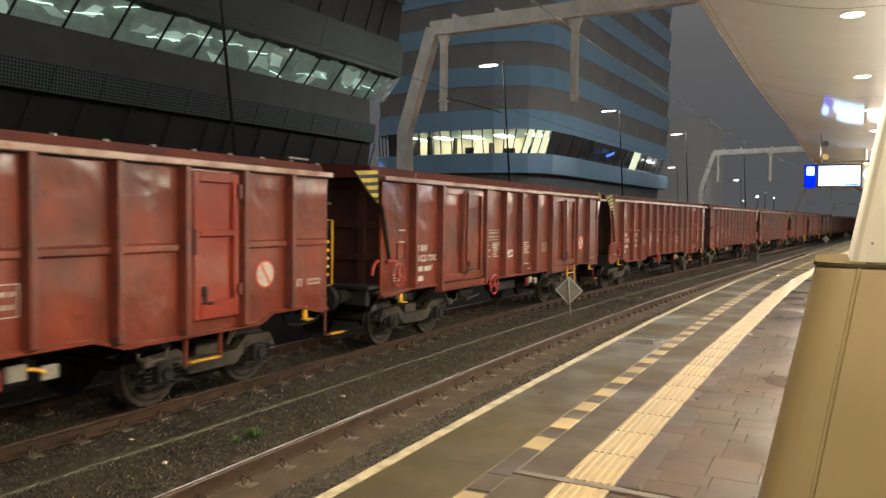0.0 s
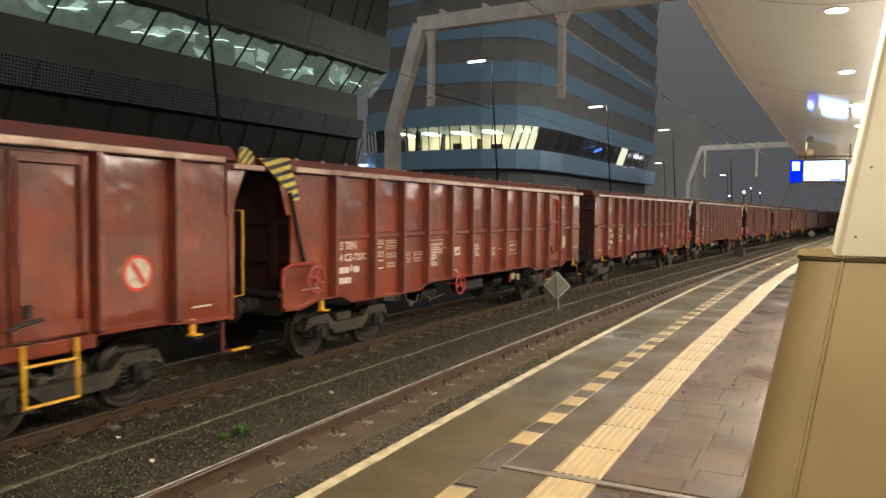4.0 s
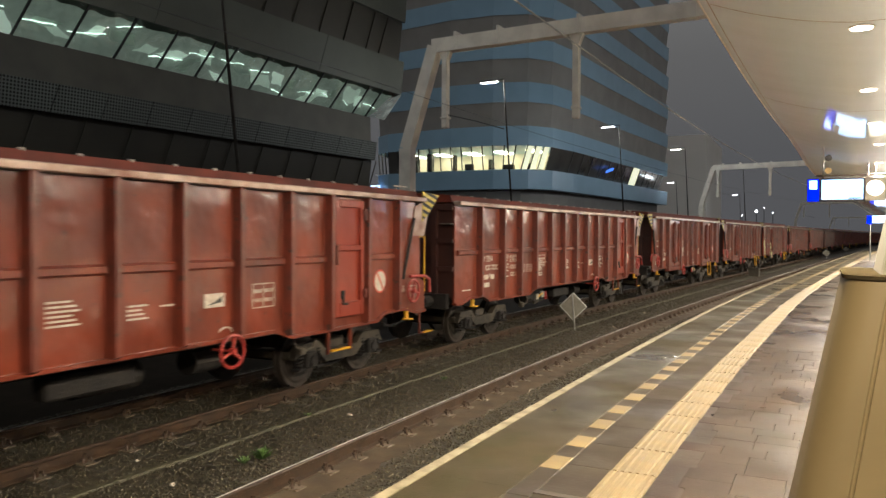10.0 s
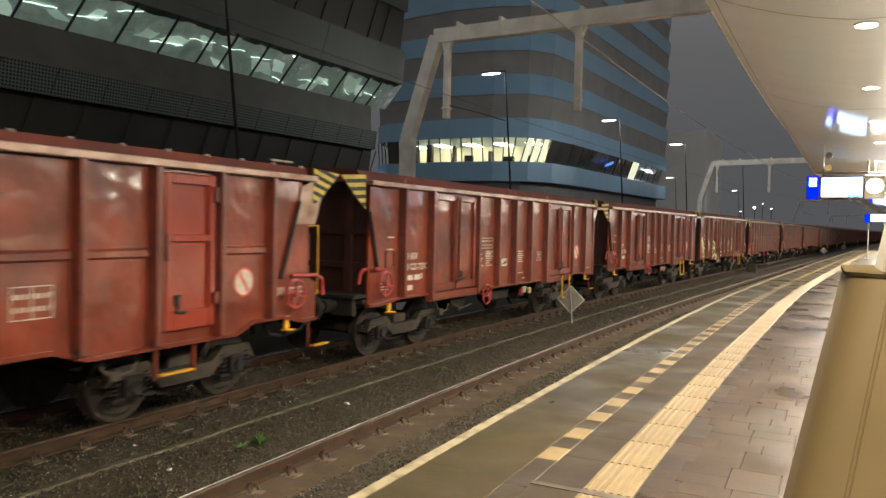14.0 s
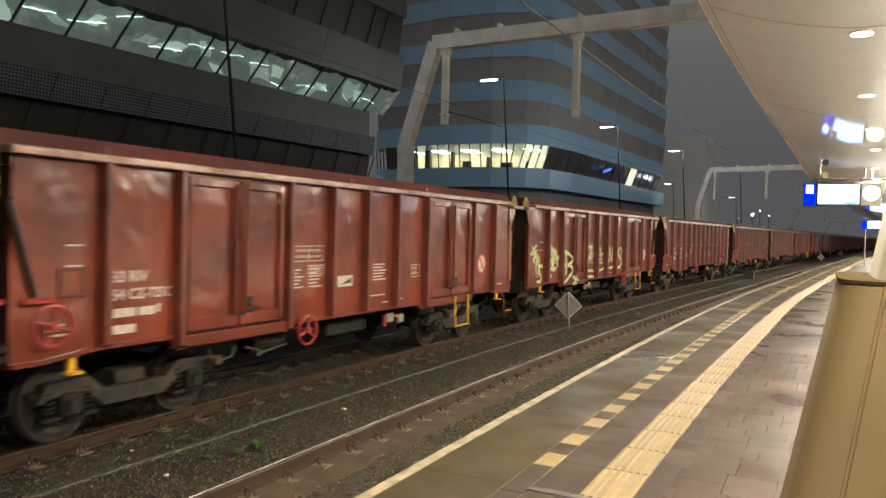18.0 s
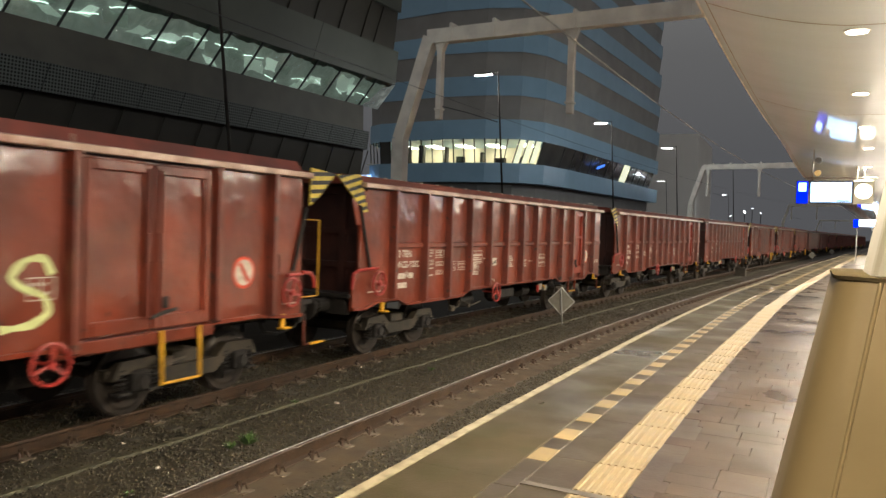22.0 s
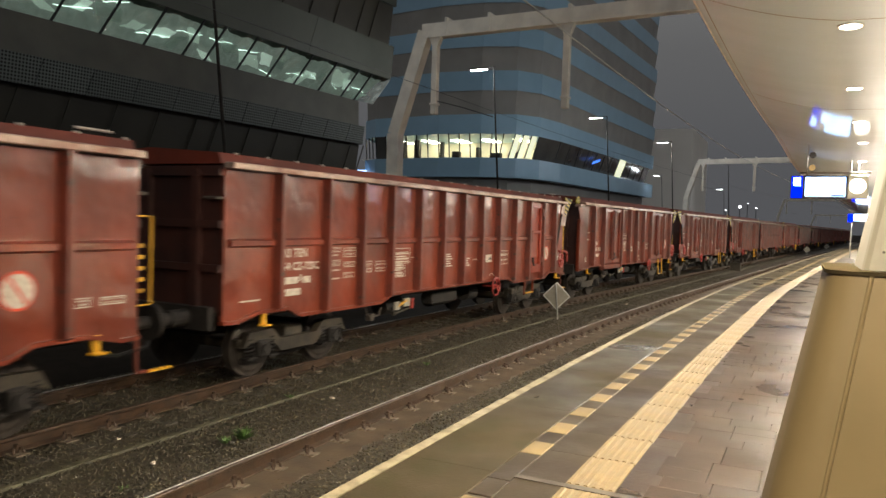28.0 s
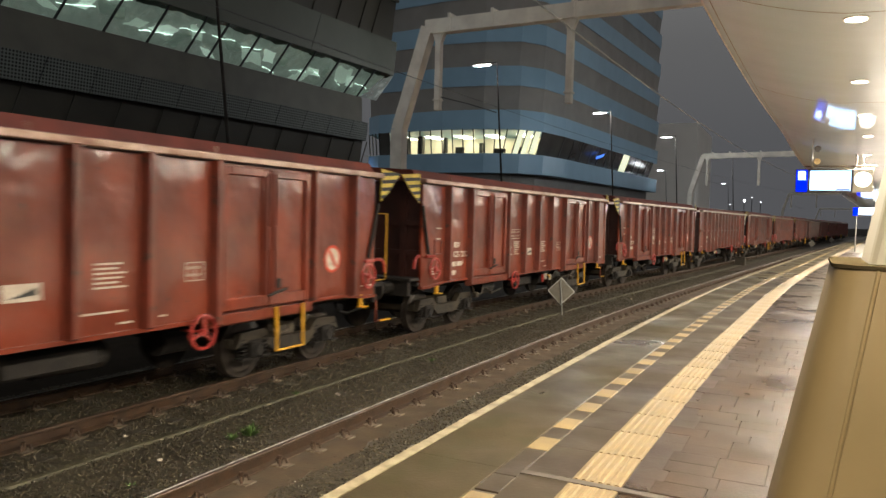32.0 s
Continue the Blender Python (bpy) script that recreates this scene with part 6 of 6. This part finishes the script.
def plate_mesh():
    bm = bmesh.new()
    for s in (-1, 1):
        x0, x1 = sorted((s * 0.06, s * 0.25))
        bbox(bm, x0, x1, -0.085, 0.085, 0.0, 0.024, 0.005)
    return mesh_of("base_plate", bm, M_clip)


def clip_mesh():
    bm = bmesh.new()
    for s in (-1, 1):
        tube(bm, [(s * 0.175, -0.06, 0.02), (s * 0.16, -0.05, 0.075), (s * 0.08, 0.0, 0.060), (s * 0.16, 0.05, 0.075), (s * 0.175, 0.06, 0.02)], 0.017, 5)
        cyl(bm, (s * 0.125, 0, 0.02), (s * 0.125, 0, 0.115), 0.026, 6)
    return mesh_of("rail_clip", bm, M_rail)


SLEEPER, CLIP, PLATE = sleeper_mesh(), clip_mesh(), plate_mesh()


def lay_sleepers(root, dc, phase):
    n0 = int((3.0 - phase) / 0.6)
    for k in range(n0, n0 + 105):
        s = phase + 0.6 * k
        sl = new("sleeper", SLEEPER)
        sl.parent = root
        sl.matrix_basis = at(s, dc, RAIL - 0.178)
        for g in (-0.753, 0.753):
            if dc < 5 and g < 0:
                continue
            for nm, me in (("base_plate", PLATE), ("rail_clip", CLIP)):
                c = new(nm, me)
                c.parent = sl
                c.location = (-g, 0, 0.001)
    bm = bmesh.new()
    for k in list(range(n0 - 40, n0)) + list(range(n0 + 105, n0 + 280)):
        s = phase + 0.6 * k
        m = at(s, dc, RAIL - 0.178)
        v = [bm.verts.new(m @ Vector(p)) for p in ((-1.3, -0.1, 0), (1.3, -0.1, 0), (1.3, 0.1, 0), (-1.3, 0.1, 0))]
        lo = [bm.verts.new(m @ Vector(p)) for p in ((-1.3, -0.14, -0.1), (1.3, -0.14, -0.1), (1.3, 0.14, -0.1), (-1.3, 0.14, -0.1))]
        bm.faces.new(v)
        for i in range(4):
            bm.faces.new((lo[i], lo[(i + 1) % 4], v[(i + 1) % 4], v[i]))
    tagged(part("far_sleepers", bm, M_sleeper, root), kind="stuff")


lay_sleepers(TRACK1, 4.43, 7.56)
lay_sleepers(TRACK2, 8.57, 5.90)


# ---- platform paving ----
def slab_mesh(name, w, l, mat, ridges=0, h=0.03, bev=0.004):
    """One paving piece, w across and l along, its top at z 0."""
    bm = bmesh.new()
    lo = [(-w / 2, -l / 2, -h), (w / 2, -l / 2, -h), (w / 2, l / 2, -h), (-w / 2, l / 2, -h)]
    b = bev
    up = [(-w / 2 + b, -l / 2 + b, 0), (w / 2 - b, -l / 2 + b, 0), (w / 2 - b, l / 2 - b, 0), (-w / 2 + b, l / 2 - b, 0)]
    mi = [(-w / 2, -l / 2, -b), (w / 2, -l / 2, -b), (w / 2, l / 2, -b), (-w / 2, l / 2, -b)]
    L, M, U = [bm.verts.new(p) for p in lo], [bm.verts.new(p) for p in mi], [bm.verts.new(p) for p in up]
    bm.faces.new(U)
    for i in range(4):
        j = (i + 1) % 4
        bm.faces.new((L[i], L[j], M[j], M[i]))
        bm.faces.new((M[i], M[j], U[j], U[i]))
    for k in range(ridges):
        x = -w / 2 + (k + 0.5) * w / ridges
        r = w / ridges * 0.30
        prism(bm, [(x - r, -l / 2 + 0.012, 0), (x - r * 0.6, -l / 2 + 0.012, 0.006), (x + r * 0.6, -l / 2 + 0.012, 0.006), (x + r, -l / 2 + 0.012, 0)], (0, 0, 0), (0, l - 0.024, 0))
    return mesh_of(name, bm, mat)


def lay(name, me, s, d, dz=0.0, turn=0.0):
    ob = new(name, me)
    ob.parent = PLATFORM
    ob.matrix_basis = at(s, d, dz, turn)
    return ob


rnd = random.Random(11)
TACT = slab_mesh("guide_tile", 0.330, 0.655, M_tact, 6)
DASH = slab_mesh("marker_tile", 0.165, 0.33, M_dash)
DARK = slab_mesh("dark_tile", 0.165, 0.325, M_grey)
EDGE = slab_mesh("edge_slab", 0.655, 0.99, M_slab)
INNER = slab_mesh("inner_slab", 0.435, 0.655, M_grey)
TILE = slab_mesh("paving_tile", 0.329, 0.2475, M_tile, bev=0.003)
JOINT = 4.90



def guide_d(s):
    """The guide line draws a little away from the edge."""
    return 1.335 - 0.011 * min(max(s - 5.0, 0.0), 10.0)


s = JOINT + 0.02
k = 0
while s < 58:
    lay("guide_tile", TACT, s + 0.33, guide_d(s), 0.004)
    lay("marker_tile", DASH, 5.60 + 0.665 * k, 1.92, 0.003)
    s += 0.665
    k += 1
for k in range(-5, 0):
    lay("guide_tile", TACT, JOINT - 0.07 - 0.3325 + 0.665 * (k + 1), 1.335, 0.004)
    lay("marker_tile", DASH if k < -1 else DARK, 5.60 + 0.665 * k - (0.06 if k < -1 else 0), 1.92, 0.003)
for k in range(-6, 34):
    lay("dark_tile", DARK, 5.60 + 0.3325 + 0.665 * k, 1.92, 0.0)
    lay("inner_slab", INNER, 5.27 + 0.665 * k, 1.617, rnd.uniform(-0.001, 0.001))
for k in range(-4, 26):
    lay("edge_slab", EDGE, 5.4 + 1.0 * k, 2.338, rnd.uniform(-0.002, 0.0))
# courses across the platform, each with its own stagger
SHIFT = [rnd.choice((0.0, 0.17, 0.11, 0.22)) for k in range(260)]
for k in range(32):
    s = JOINT + 0.175 + 0.25 * k
    x = 1.165 - SHIFT[k]
    while x > -1.6:
        lay("paving_tile", TILE, s, x - 0.167, rnd.uniform(-0.0015, 0.0015), rnd.uniform(-0.4, 0.4))
        x -= 0.333


def paving_rest():
    """Paving farther off and behind, joined."""
    bm = bmesh.new()

    def quad(s0, s1, d0, d1, z):
        v = [bm.verts.new(P3(a, b, z)) for a, b in ((s0, d0), (s1, d0), (s1, d1), (s0, d1))]
        bm.faces.new(v)

    for k in range(-60, 220):
        s = JOINT + (0.05 if k >= 0 else -0.05) + 0.25 * k
        x = 1.165 - SHIFT[k % 260]
        if SHIFT[k % 260] > 0:
            quad(s + 0.003, s + 0.247, x + 0.002, 1.165, -0.003)
        while x > -1.7:
            if not (0 <= k < 32 and x > -1.6):
                quad(s + 0.003, s + 0.247, x - 0.330, x - 0.003, -0.002 + 0.002 * rnd.random())
            x -= 0.333
    ob = part("paving_field", bm, M_tile2, PLATFORM)
    ob["kind"] = "stuff"
    bm = bmesh.new()

    def strip(d0, d1, s0, s1, step, z):
        s = s0
        while s < s1:
            v = [bm.verts.new(P3(a, b, z)) for a, b in ((s, d0), (min(s + step, s1) - 0.004, d0), (min(s + step, s1) - 0.004, d1), (s, d1))]
            bm.faces.new(v)
            s += step

    strip(2.664, 2.01, 30.9, 120, 1.0, -0.001)
    strip(2.004, 1.842, 27.9, 120, 0.665, -0.001)
    strip(1.836, 1.40, 27.6, 120, 0.665, -0.001)
    strip(2.664, 2.01, -20, 0.9, 1.0, -0.001)
    strip(2.004, 1.512, -20, 1.3, 1.0, -0.001)
    ob = part("slab_field", bm, M_slab, PLATFORM)
    ob["kind"] = "stuff"
    # paving out of view, kept pale as a reflector for the canopy
    bm = bmesh.new()
    for k in range(12):
        strip(-1.70 - 0.5 * k, -2.195 - 0.5 * k, -20, 120, 0.5, -0.008)
    ob = part("inner_paving", bm, M_inner, PLATFORM)
    ob["kind"] = "stuff"
    bm = bmesh.new()
    strip(1.39, 1.06, 58.2, 120, 0.665, 0.004)
    strip(1.50, 1.17, -20, 1.5, 0.665, 0.004)
    for k in range(-36, -5):
        strip(2.0, 1.84, 5.54 + 0.665 * k - 0.165, 5.54 + 0.665 * k + 0.165, 0.4, 0.003)
    k = 80
    while k < 160:
        strip(2.0, 1.84, 5.6 + 0.665 * k - 0.165, 5.6 + 0.665 * k + 0.165, 0.4, 0.003)
        k += 1
    ob = part("far_guide_line", bm, M_tact, PLATFORM)
    ob["kind"] = "stuff"


paving_rest()
bm = bmesh.new()
v0, v1 = P3(JOINT - 0.02, 1.84, 0), P3(JOINT - 0.12, -4, 0)
n = 14
for i in range(n):
    a, b = v0.lerp(v1, i / n), v0.lerp(v1, (i + 1) / n)
    w = Vector((0, 0.035, 0))
    prism(bm, [a - w + Vector((0, 0, -0.01)), a + w + Vector((0, 0, -0.01)), a + w + Vector((0, 0, 0.008)), a - w + Vector((0, 0, 0.008))], (0, 0, 0), (b - a) * 0.998)
part("expansion_joint", bm, M_galvdark, PLATFORM, "dull grey metal expansion joint")



def advance(t):
    """Metres the train has come towards the camera at t seconds."""
    x = (t - 16.0) / 16.0
    return (((((0.4171 * x - 0.21259) * x - 0.64305) * x + 0.1943) * x + 9.95591) * x + 82.35758) * x + 77.71656


def motions():
    for k, (w, mid, L) in enumerate(WAGONS):
        walk(w, [(t, at(mid - advance(t), 8.57, RAIL)) for t in range(0, 33)])
        if k > 13:
            continue
        for b in w.children:
            for ws in b.children:
                if ws.name.startswith("wheelset"):
                    y, z = ws.location.y, ws.location.z
                    walk(ws, [(i / 10, pose(0, y, z, math.degrees(advance(i / 10) / 0.46) % 360)) for i in range(0, 321)])


motions()
